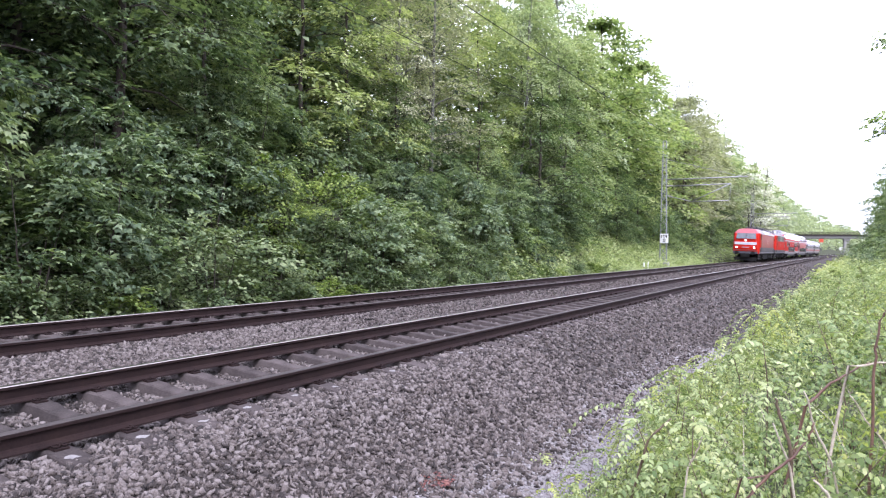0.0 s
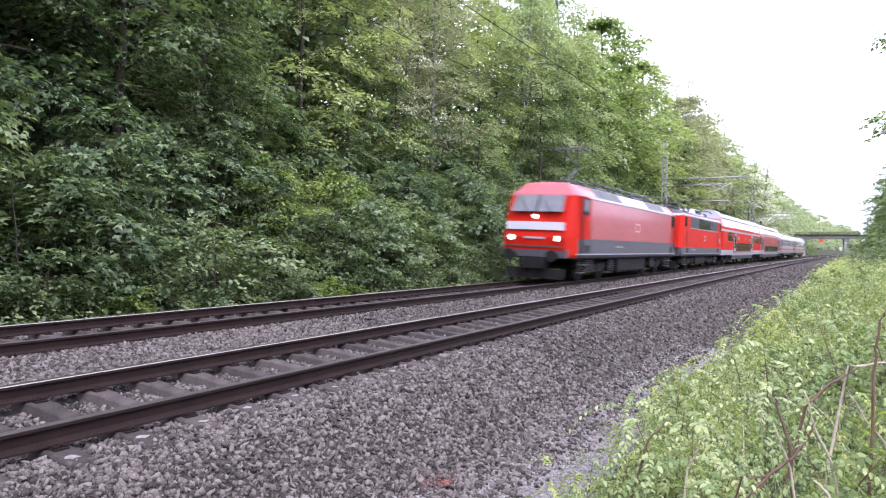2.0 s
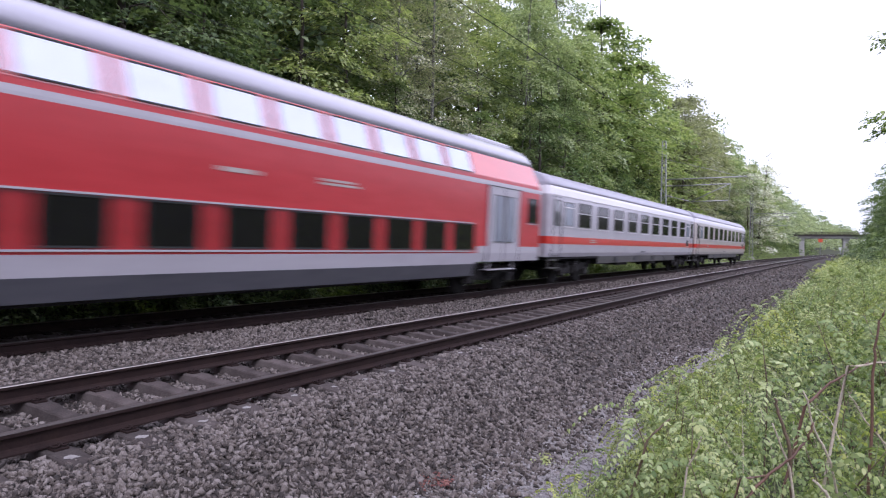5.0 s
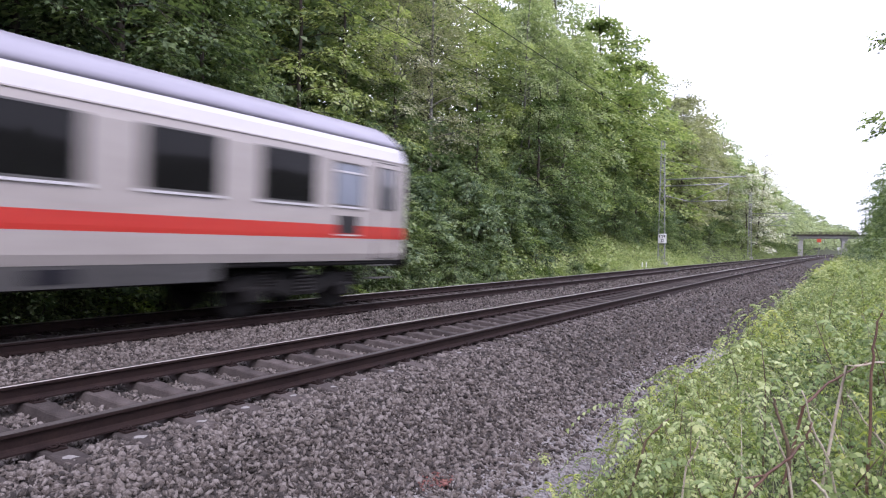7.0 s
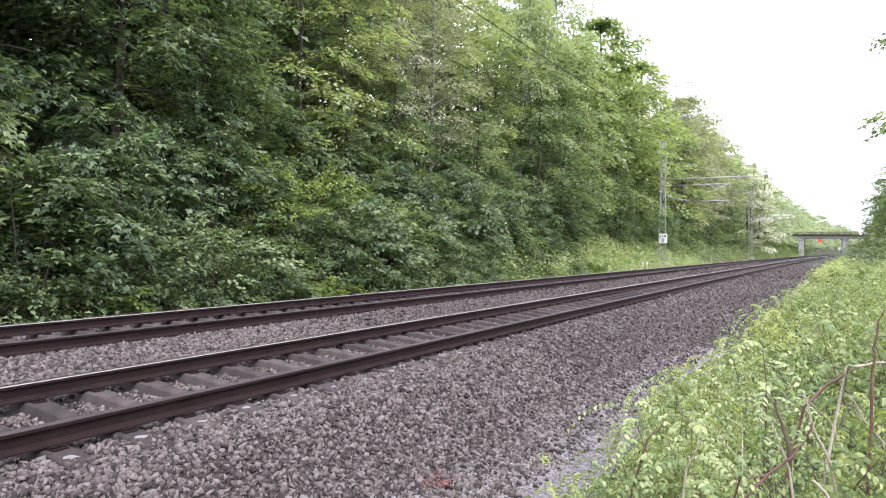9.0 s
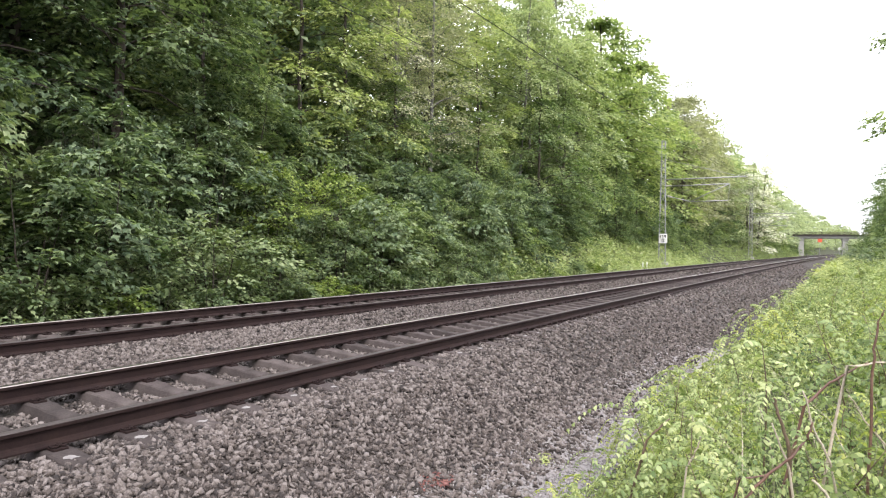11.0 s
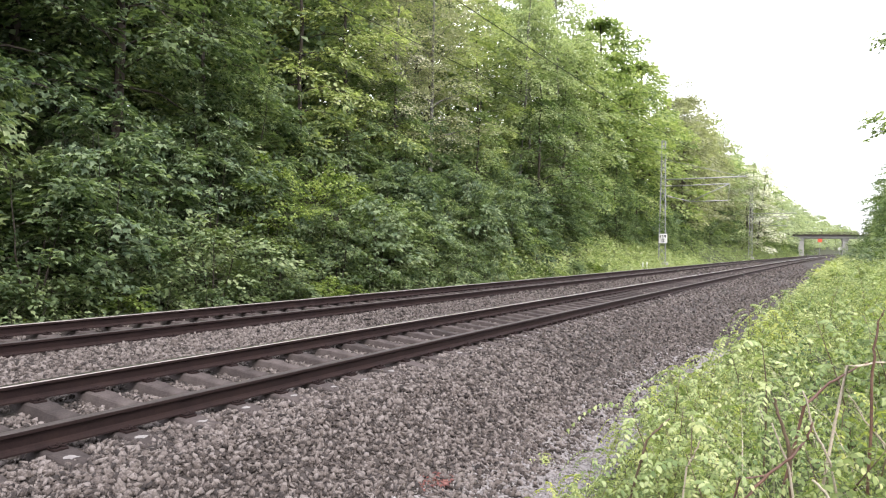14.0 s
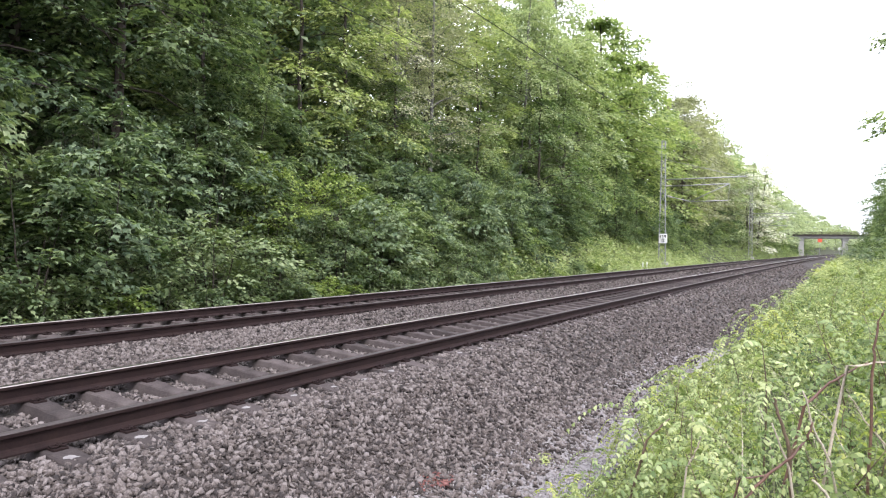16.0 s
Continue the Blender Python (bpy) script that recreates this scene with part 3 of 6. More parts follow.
def plant(kind, i, x, u, turn=0.0, s=1.0, sz=None, sink=0.05):
    if (kind, i) in USED:
        return copy_thing(KINDS[kind, i], pose(x, u + bend(x), surface(x, u) - sink, 0, 0, turn) @ Matrix.Diagonal((s, s, sz or s, 1)))
    USED.add((kind, i))
    ob = KINDS[kind, i]
    ob.matrix_basis = pose(x, u + bend(x), surface(x, u) - sink, 0, 0, turn)
    return ob


def plant_bank():
    rng = np.random.default_rng(77)
    any_turn = lambda: rng.uniform(0, 360)
    # shrubs at the foot and up the slope
    for u, kinds, step, x0, x1, grow in ((13.7, ("hazel_shrub", "maple_shrub"), 1.5, 2.5, 33, 1.0), (15.4, ("maple_shrub", "hazel_shrub"), 1.7, 3.5, 40, 1.0), (17.2, ("maple_shrub",), 2.2, 13, 44, 1.05),
                                         (16.2, ("hazel_shrub", "maple_shrub"), 2.4, 44, 74, 1.1), (18.6, ("maple_shrub",), 2.7, 44, 74, 1.25)):
        x = x0
        while x < x1:
            k = kinds[int(rng.random() < 0.42) % len(kinds)]
            g = grow * (0.85 if u < 14 and x > 20 else 1.0)
            plant(k, int(rng.integers(4)), x + rng.normal(0, 0.3), u + rng.normal(0, 0.3) + (0.8 if x > 26 and u < 14 else 0), any_turn(), g * rng.uniform(0.82, 1.15), g * rng.uniform(0.8, 1.15))
            x += step * rng.uniform(0.8, 1.2)
    # low growth hanging over the edge of the ballast
    x = 2.6
    while x < 40:
        plant("low_hazel", int(rng.random() < 0.25), x, 12.9 + rng.normal(0, 0.12), any_turn(), rng.uniform(0.75, 1.1), rng.uniform(0.7, 1.15), 0.1)
        x += rng.uniform(0.9, 1.5)
    # the wood on the bank
    wood = (("maple_tree", 3.2, 17.6, 0.95), ("maple_tree", 7.2, 17.4, 1.0), ("maple_tree", 11.0, 17.8, 0.9), ("maple_tree", 14.4, 18.2, 0.68), ("maple_tree", 5.2, 20.2, 1.0), ("maple_tree", 9.4, 20.4, 1.05), ("maple_tree", 1.2, 20.0, 1.0), ("ash_tree", 19.6, 18.9, 0.85), ("ash_tree", 22.2, 18.6, 0.9), ("maple_tree", 13.2, 21.5, 0.95),
            ("willow_tree", 25.4, 18.4, 0.9), ("willow_tree", 28.0, 18.0, 1.0), ("ash_tree", 31.5, 20.5, 1.05), ("ash_tree", 34.6, 18.8, 0.95), ("birch_tree", 37.8, 17.6, 1.0), ("birch_tree", 41.2, 18.4, 1.12),
            ("hornbeam_tree", 37.2, 15.9, 0.8), ("hornbeam_tree", 41.4, 16.2, 0.85), ("hornbeam_tree", 31.0, 17.0, 0.7), ("hornbeam_tree", 24.0, 17.2, 0.62), ("birch_tree", 45.0, 17.5, 1.22), ("lime_tree", 49.5, 17.9, 1.28), ("ash_tree", 46.5, 20.0, 1.3), ("lime_tree", 55.0, 17.6, 1.28),
            ("lime_tree", 61.0, 17.4, 1.26), ("hornbeam_tree", 52.0, 15.6, 0.72), ("hornbeam_tree", 58.0, 15.6, 0.7), ("lime_tree", 67.5, 17.5, 1.24), ("hornbeam_tree", 65.0, 16.0, 0.7))
    for i, (k, x, u, s) in enumerate(wood):
        plant(k, i % (3 if k == "maple_tree" else 2), x, u, any_turn(), s)
    # deeper in the wood
    for u, x0, x1, step, s in ((22.6, 2, 26, 3.4, 1.1), (24.5, 2, 70, 3.4, 1.25), (28.0, 2, 46, 3.8, 1.5), (20.6, 44, 72, 4.6, 1.15)):
        x = x0
        while x < x1:
            k = "dark_wood" if x < 26 or rng.random() < 0.3 else "far_green" if rng.random() < 0.5 else "far_lime"
            plant(k, int(rng.integers(2)), x, u + rng.normal(0, 0.5), any_turn(), s * rng.uniform(0.9, 1.12))
            x += step * rng.uniform(0.8, 1.25)
    for x in np.arange(8, 44, 2.4):
        plant("far_shrub", int(rng.integers(2)), x, 20.4 + rng.normal(0, 0.6), any_turn(), rng.uniform(1.1, 1.6))
    # along the line towards the bridge and past it
    x = 73.0
    while x < 330:
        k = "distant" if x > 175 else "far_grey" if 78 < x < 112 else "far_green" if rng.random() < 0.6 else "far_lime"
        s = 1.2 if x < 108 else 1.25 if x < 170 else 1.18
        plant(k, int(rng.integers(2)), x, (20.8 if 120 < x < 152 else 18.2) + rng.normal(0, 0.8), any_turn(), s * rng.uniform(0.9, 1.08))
        if x < 190:
            plant("far_green", int(rng.integers(2)), x + 2.5, 22.5 + rng.normal(0, 0.8), any_turn(), s * rng.uniform(0.8, 1.0))
            plant("far_shrub", int(rng.integers(2)), x + 1.5, 16.9 + rng.normal(0, 0.5), any_turn(), rng.uniform(0.8, 1.4))
        x += 4.4 if x < 175 else 6.5
    for x, u, s in ((130, 15.4, 1.2), (142, 15.5, 1.25)):
        plant("hawthorn", 0, x, u, x * 7, s)
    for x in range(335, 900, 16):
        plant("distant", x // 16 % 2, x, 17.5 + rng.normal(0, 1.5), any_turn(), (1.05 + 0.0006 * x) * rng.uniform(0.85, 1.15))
    for x, u, s in ((108, 17.4, 1.6), (113, 17.0, 1.8), (118, 17.6, 1.7)):
        plant("maple_shrub", int(x) % 3, x, u, x * 3, s)
    for x, u, s in ((66, 14.2, 0.7), (72, 14.8, 1.0), (80, 15.4, 1.0), (96, 16.2, 1.2), (104, 16.6, 1.3), (170, 14.4, 1.1), (182, 14.6, 1.3), (196, 14.4, 1.2), (208, 14.2, 1.3), (236, 14.0, 1.3), (250, 14.0, 1.5), (262, 13.6, 1.3)):
        plant("far_shrub", int(rng.integers(2)), x, u, any_turn(), s)
    # the other side of the line
    for x, u, s in ((105, -5.4, 0.95), (122, -4.6, 0.95), (138, -4.4, 0.85)):
        plant("edge_green", int(x) % 2, x, u, x * 5, s)
    x = 96.0
    while x < 420:
        plant("distant" if x > 150 else "edge_green", int(rng.integers(2)), x, -6.4 + rng.normal(0, 0.5), any_turn(), rng.uniform(0.68, 0.86))
        x += 5.2 if x < 160 else 10.0
    x = 7.5
    while x < 46:
        u = rng.uniform(-2.6, 1.35)
        plant("verge_bush", int(rng.integers(2)), x, u, any_turn(), rng.uniform(0.55, 0.95) * min(1.15, 0.75 + 0.012 * x), None, 0.1)
        x += rng.uniform(0.35, 0.75) + 0.012 * x
    x = 40.0
    while x < 240:
        plant("far_shrub", int(rng.integers(2)), x, -2.4 + rng.normal(0, 0.7), any_turn(), rng.uniform(0.6, 1.0))
        x += 4.4


plant_bank()


def carpet(name, label, category, x0, x1, u0, u1, n, size, slim, mat, seed, lift=0.1, per=6):
    """Low growth over a stretch of bank."""
    rng = np.random.default_rng(seed)
    x = x0 + (x1 - x0) * rng.random(n)
    u = u0 + (u1 - u0) * rng.random(n)
    C = np.array([(a, b + bend(a), surface(a, b) + abs(rng.normal(0, lift))) for a, b in zip(x, u)])
    O = np.tile((0.0, -0.5, 0.2), (n, 1))
    V, F = leaves(C, O, per, size * 1.7, size * 0.5, size, slim, seed)
    ob = raw(name, V, F, mat)
    tagged(ob, label, category, kind="stuff")


carpet("ivy_undergrowth", "green ivy and nettle undergrowth at the foot of the bank", "undergrowth", 4, 31, 12.7, 16.0, 3400, 0.13, 0.42, HAZEL, 201, 0.25)
carpet("bank_herbs", "tall green herbs and grass on the slope", "undergrowth", 26, 75, 12.7, 17.0, 7000, 0.2, 0.25, HERB, 202, 0.4)
carpet("slope_grass", "pale green grass slope along the line", "grass", 70, 240, 12.8, 18.5, 4200, 0.42, 0.15, DRYGRASS, 203, 0.12, 5)
carpet("verge_grass", "green grass and weeds on the near verge", "grass", 9, 60, -6, 1.7, 6000, 0.1, 0.3, SHOOT, 204, 0.3)
carpet("verge_herbs", "darker green herbs between the verge plants", "undergrowth", 9, 60, -6, 1.6, 4400, 0.11, 0.32, HERB, 208, 0.3)
carpet("verge_growth", "green growth along the verge towards the bridge", "grass", 55, 240, -7, 2.0, 4000, 0.45, 0.3, SHOOT, 205, 0.35, 5)


# ---- the train ----
RED = material("traffic_red_paint", [(0.400, 0.011, 0.004), (0.460, 0.015, 0.005), (0.500, 0.020, 0.007)], 0.55, 0.7, spec=0.1, coat=0.06, stretch=(0.285, 1.056, 0.704))
FADED = material("faded_red_paint", [(0.300, 0.040, 0.050), (0.355, 0.062, 0.073), (0.395, 0.088, 0.097)], 0.45, 0.6, coat=0.5, stretch=(0.212, 0.850, 0.850))
DULLRED = material("dull_red_paint", [(0.306, 0.014, 0.017), (0.365, 0.024, 0.028), (0.399, 0.038, 0.043)], 0.4, 0.6, spec=0.35, coat=0.25, stretch=(0.212, 0.850, 0.850))
DUSTGREY = material("dust_grey_paint", [(0.042, 0.042, 0.050), (0.063, 0.063, 0.074), (0.084, 0.083, 0.094)], 0.5, 0.9, stretch=(0.197, 0.656, 0.656))
WHITEP = material("light_grey_paint", [(0.292, 0.279, 0.307), (0.342, 0.328, 0.359), (0.382, 0.367, 0.402)], 0.4, 0.8, coat=0.15, stretch=(0.151, 0.490, 0.528))
CREAM = material("weathered_white_paint", [(0.285, 0.258, 0.240), (0.345, 0.315, 0.294), (0.395, 0.362, 0.338)], 0.42, 0.7, coat=0.15, stretch=(0.146, 0.555, 0.528))
ROOFGREY = material("grey_roof_paint", [(0.265, 0.255, 0.300), (0.335, 0.325, 0.378), (0.400, 0.390, 0.435)], 0.36, 0.8, coat=0.8, stretch=(0.197, 0.658, 0.658))
COACHROOF = material("lilac_grey_roof_paint", [(0.197, 0.188, 0.228), (0.250, 0.240, 0.288), (0.300, 0.290, 0.335)], 0.4, 0.8, coat=0.15, stretch=(0.197, 0.658, 0.658))
SILVER = material("aluminium_roof", [(0.513, 0.496, 0.513), (0.633, 0.616, 0.633)], 0.4, 1.2, 0.25, stretch=(0.342, 0.855, 0.855))
SKIRTGREY = material("dirty_grey_skirt", [(0.042, 0.041, 0.041), (0.066, 0.064, 0.063), (0.092, 0.089, 0.085)], 0.6, 1.2, stretch=(0.320, 0.800, 0.800))
# white of plates and nose stripe, also the painted sheen on coach shoulders
BRIGHT = material("white_paint_and_sky_sheen", [(0.50, 0.485, 0.52), (0.58, 0.565, 0.60)], 0.32, 0.8, coat=0.3, stretch=(0.2, 0.7, 0.7))
GLOSSRED = material("glossy_red_paint", [(0.437, 0.012, 0.006), (0.503, 0.018, 0.010), (0.542, 0.026, 0.014)], 0.3, 0.7, spec=0.5, coat=1.0, stretch=(0.285, 1.056, 0.704))
GLOSSRED.node_tree.nodes["Principled BSDF"].inputs["Coat IOR"].default_value = 2.1
GLOSSRED.node_tree.nodes["Principled BSDF"].inputs["Coat Roughness"].default_value = 0.06
SLATE = material("slate_grey_paint", [(0.200, 0.196, 0.222), (0.265, 0.260, 0.290), (0.330, 0.324, 0.355)], 0.35, 0.9, coat=0.6, stretch=(0.2, 0.7, 0.7))
DOORGLASS = material("tinted_door_glass", [(0.085, 0.085, 0.115), (0.125, 0.125, 0.160)], 0.15, 2.0, spec=0.6)
DARKSTEEL = material("dirty_spring_steel", [(0.007, 0.007, 0.007), (0.021, 0.019, 0.019)], 0.7, 3.0, 0.2)
PALERED = material("pale_red_edge_paint", [(0.5, 0.26, 0.27), (0.62, 0.36, 0.37)], 0.35, 0.8, coat=0.3, stretch=(0.2, 0.7, 0.7))
BANDGLASS = material("grey_band_panel", [(0.016, 0.016, 0.02), (0.03, 0.03, 0.037)], 0.12, 2.0, spec=0.3)
LOUVRE = material("dark_louvre", [(0.016, 0.016, 0.02), (0.03, 0.03, 0.037)], 0.35, 2.0, 0.0, spec=0.2)
UNDER = material("grimy_underframe", [(0.005, 0.0048, 0.005), (0.011, 0.01, 0.01), (0.024, 0.021, 0.02)], 0.8, 2.5, bump=0.2, bump_scale=20, spec=0.25)
STEEL = material("worn_steel", [(0.06, 0.057, 0.055), (0.15, 0.145, 0.14)], 0.5, 3.0, 0.4)
RUBBER = plain("black_rubber", (0.014, 0.014, 0.015), 0.75)
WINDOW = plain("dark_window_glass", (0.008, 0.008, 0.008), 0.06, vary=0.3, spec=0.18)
# ordinary panes; the white sky reflection is put into a pale, metallic base colour
SKYWINDOW = plain("sky_coloured_window_glass", (0.574, 0.607, 0.689), 0.04, 0.85, vary=0.1)
FROSTED = material("frosted_window_glass", [(0.163, 0.185, 0.228), (0.228, 0.250, 0.294)], 0.25, 2.0, spec=0.6)
SCREEN = plain("windscreen_glass", (0.09, 0.092, 0.1), 0.05, vary=0.3, spec=1.0)
LAMPLIGHT = glow("headlight_glow", (1.0, 0.93, 0.8), 4.0)
INTERIOR = plain("dark_gangway", (0.02, 0.019, 0.02), 0.8)
STRIPE = material("red_stripe_paint", [(0.398, 0.021, 0.014), (0.477, 0.037, 0.025)], 0.38, 0.9, coat=0.2, stretch=(0.217, 0.722, 0.722))


def half_width(profile, z):
    return float(np.interp(z, [p[0] for p in profile], [p[1] for p in profile]))


def shell(name, profile, length, bands, mats, parent, front=None, taper=0.94, ends=0.3, z0=None, z1=None, label="", cuts=(), run=0.22):
    """A vehicle's skin between z0 and z1. bands: (top z, place of the material). front(z): how far the end leans in from the coupling face."""
    pts = [p for p in profile if (z0 is None or p[0] >= z0 - 1e-6) and (z1 is None or p[0] <= z1 + 1e-6)]
    for z in (z0, z1, *[b[0] for b in bands]):
        if z is not None and (z0 or 0) - 1e-6 <= z <= (z1 or 9) + 1e-6 and all(abs(z - p[0]) > 0.004 for p in pts) and profile[0][0] <= z <= profile[-1][0]:
            pts.append((z, half_width(profile, z)))
    pts = sorted(set(pts))
    n = len(pts)
    lean = front or (lambda z: 0.0)

    def ring(x, k, scale, rear):
        row = []
        for sgn, order in ((-1, range(n)), (1, range(n - 1, -1, -1))):
            for j in order:
                z, w = pts[j]
                xx = x + k * lean(z)
                row.append(((length - xx if rear else xx) - length / 2, sgn * w * scale, z))
        return row
    rings = [ring(ends, 1, taper, False), ring(ends + run, 0.95 if run < 0.5 else 0.7, 1.0, False)]
    if front:
        rings.append(ring(ends + 1.5, 0.35, 1.0, False))
    for c in cuts:
        rings.append(ring(c, 0, 1.0, False))
    if front:
        rings.append(ring(ends + 1.5, 0.35, 1.0, True))
    rings += [ring(ends + run, 0.95 if run < 0.5 else 0.7, 1.0, True), ring(ends, 1, taper, True)]

    def colour(i, k):
        j = k if k < n else 2 * n - 2 - k
        if j < 0 or j >= n - 1:
            return 0 if k == n - 1 else len(mats) - 1
        mid = (pts[j][0] + pts[j + 1][0]) / 2
        for entry in bands:
            if mid < entry[0]:
                if len(entry) == 2:
                    return entry[1]
                x = sum(v[0] for v in rings[i]) / len(rings[i]) + sum(v[0] for v in rings[i + 1]) / len(rings[i + 1])
                x = x / 2 + length / 2
                return entry[2] if entry[3] < x < entry[4] else entry[1]
        return bands[-1][1]
    bm = bmesh.new()
    vr = [[bm.verts.new(c) for c in r] for r in rings]
    for i, (a, b) in enumerate(zip(vr, vr[1:])):
        for k in range(2 * n):
            if k == n - 1 and pts[-1][1] < 0.01:
                continue
            f = bm.faces.new((a[k], b[k], b[(k + 1) % (2 * n)], a[(k + 1) % (2 * n)]))
            f.material_index = colour(i, k)
            f.smooth = name == "roof"
    for r, flip in ((vr[0], False), (vr[-1], True)):
        for j in range(n - 1):
            q = [r[j], r[j + 1], r[2 * n - 2 - j], r[2 * n - 1 - j]]
            f = bm.faces.new(q[::-1] if flip else q)
            f.material_index = colour(0, j)
    bmesh.ops.remove_doubles(bm, verts=bm.verts, dist=0.0005)
    return part(name, bm, mats, parent, label)


def side_panel(name, parent, profile, length, x0, x1, z0, z1, mats, proud=0.012, thick=0.05, rim=0.0, label="", sides=(-1, 1), rim_low=0.0):
    """A pane, door or panel on both flanks; rim: width of a frame round it, with the second material."""
    made = []
    for sgn in sides:
        bm = bmesh.new()
        zs = sorted({z0, z1, *[p[0] for p in profile if z0 < p[0] < z1]})

        def sheet(xa, xb, za, zb, out, mi):
            zz = sorted({za, zb, *[z for z in zs if za < z < zb]})
            secs = []
            for z in zz:
                w = half_width(profile, z)
                secs.append([(xa - length / 2, sgn * (w + out), z), (xb - length / 2, sgn * (w + out), z), (xb - length / 2, sgn * (w + out - thick), z), (xa - length / 2, sgn * (w + out - thick), z)])
            if sgn > 0:
                secs = [s[::-1] for s in secs]
            loft(bm, secs[::-1], mi=lambda i, k: mi, cap_mi=mi)
        sheet(x0, x1, z0, z1, proud, 0)
        bmesh.ops.recalc_face_normals(bm, faces=bm.faces)
        pane = part(name, bm, mats[0], parent, label)
        made.append(pane)
        if rim:
            bm = bmesh.new()
            sheet(x0 - rim, x0, z0 - rim, z1 + rim, proud + 0.01, 0)
            sheet(x1, x1 + rim, z0 - rim, z1 + rim, proud + 0.01, 0)
            sheet(x0, x1, z0 - rim, z0, proud + 0.012, 0)
            sheet(x0, x1, z1, z1 + rim, proud + 0.012, 0)
            bmesh.ops.recalc_face_normals(bm, faces=bm.faces)
            part("frame", bm, mats[1], pane)
    return made


def front_panel(name, parent, length, xf, y0, y1, z0, z1, mats, proud=0.015, thick=0.05, narrow=0.0, rear=False, label=""):
    bm = bmesh.new()
    secs = []
    for i in range(4):
        z = z0 + (z1 - z0) * i / 3
        x = xf(z)
        k = 1 - narrow * i / 3
        pts = []
        for xx, yy in ((x - proud, y0 * k), (x - proud, y1 * k), (x - proud + thick, y1 * k), (x - proud + thick, y0 * k)):
            pts.append(((length - xx if rear else xx) - length / 2, yy, z))
        secs.append(pts)
    loft(bm, secs)
    bmesh.ops.recalc_face_normals(bm, faces=bm.faces)
    return part(name, bm, mats, parent, label)


def disc(name, parent, centre, axis, r, depth, mat, sides=16, label=""):
    bm = bmesh.new()
    c, a = Vector(centre), Vector(axis)
    tube(bm, [c, c + a * depth * 0.8, c + a * depth], [r, r, r * 0.82], sides)
    return part(name, bm, mat, parent, label)


WHEELS = {}


def bogie(parent, x, length, wheelbase=2.5, radius=0.46, heavy=False):
    """A four-wheeled bogie below a vehicle, x from its front coupling face."""
    bm = bmesh.new()
    reach = wheelbase / 2 + (0.75 if heavy else 0.55)
    for sgn in (-1, 1):
        y = sgn * (1.06 if heavy else 1.0)
        secs = []
        for xx, lo, hi in ((-reach, 0.5, 0.66), (-wheelbase / 2 - 0.3, 0.52, 0.78), (-wheelbase / 2 + 0.35, 0.52, 0.8), (-0.45, 0.38, 0.68), (0.45, 0.38, 0.68), (wheelbase / 2 - 0.35, 0.52, 0.8), (wheelbase / 2 + 0.3, 0.52, 0.78), (reach, 0.5, 0.66)):
            secs.append([(xx, y - 0.09, lo), (xx, y + 0.09, lo), (xx, y + 0.09, hi), (xx, y - 0.09, hi)])
        loft(bm, secs)
    box(bm, -0.4, 0.4, -1.0, 1.0, 0.5, 0.85, 0.04)
    for s in (-1, 1):
        box(bm, s * reach - 0.06, s * reach + 0.06, -1.0, 1.0, 0.5, 0.62, 0.02)
    bmesh.ops.recalc_face_normals(bm, faces=bm.faces)
    b = part("bogie", bm, UNDER, parent, "black grimy bogie")
    b.matrix_basis = pose(x - length / 2, 0, 0)
    key = (radius,)
    for wx in (-wheelbase / 2, wheelbase / 2):
        for sgn in (-1, 1):
            if key not in WHEELS:
                bm = bmesh.new()
                tube(bm, [(0, -0.07, 0), (0, -0.065, 0), (0, 0.04, 0), (0, 0.045, 0), (0, 0.07, 0)], [radius - 0.05, radius, radius, radius + 0.028, radius + 0.028], 24)
                tube(bm, [(0, -0.1, 0), (0, 0.3, 0)], 0.12, 12)
                w = part("wheel", bm, UNDER, b)
                WHEELS[key] = w.data
            else:
                w = new("wheel", WHEELS[key])
                w.parent = b
            w.matrix_basis = pose(wx, sgn * 0.7535, radius, 0, 0, 0 if sgn < 0 else 180)
            bm = bmesh.new()
            box(bm, wx - 0.2, wx + 0.2, sgn * 1.12 - 0.1, sgn * 1.12 + 0.1, radius - 0.15, radius + 0.13, 0.03)
            part("axle_box", bm, UNDER, b)
            bm = bmesh.new()
            tube(bm, [(wx + 0.3 + 0.075 * math.cos(q * 0.785), sgn * 1.15 + 0.075 * math.sin(q * 0.785), 0.58 + 0.0072 * q) for q in range(41)], 0.018, 5)
            part("spring", bm, DARKSTEEL if heavy else UNDER, b)
    for sgn in (-1, 1):
        bm = bmesh.new()
        tube(bm, [(0.115 * math.cos(q * 0.785), sgn * 1.14 + 0.115 * math.sin(q * 0.785), 0.42 + 0.0088 * q) for q in range(49)], 0.025, 5)
        part("spring", bm, DARKSTEEL, b, "dark coil spring")
    return b


def buffers(parent, length, z=1.05, rear=(False, True), y=0.875):
    for back in rear:
        for sgn in (-1, 1):
            s = -1 if not back else 1
            x = s * (length / 2)
            bm = bmesh.new()
            tube(bm, [(x - s * 0.62, sgn * y, z), (x - s * 0.2, sgn * y, z), (x - s * 0.2, sgn * y, z), (x - s * 0.05, sgn * y, z)], [0.12, 0.12, 0.08, 0.08], 12)
            tube(bm, [(x - s * 0.05, sgn * y, z), (x - s * 0.01, sgn * y, z)], [0.23, 0.225], 16)
            part("buffer", bm, UNDER, parent)


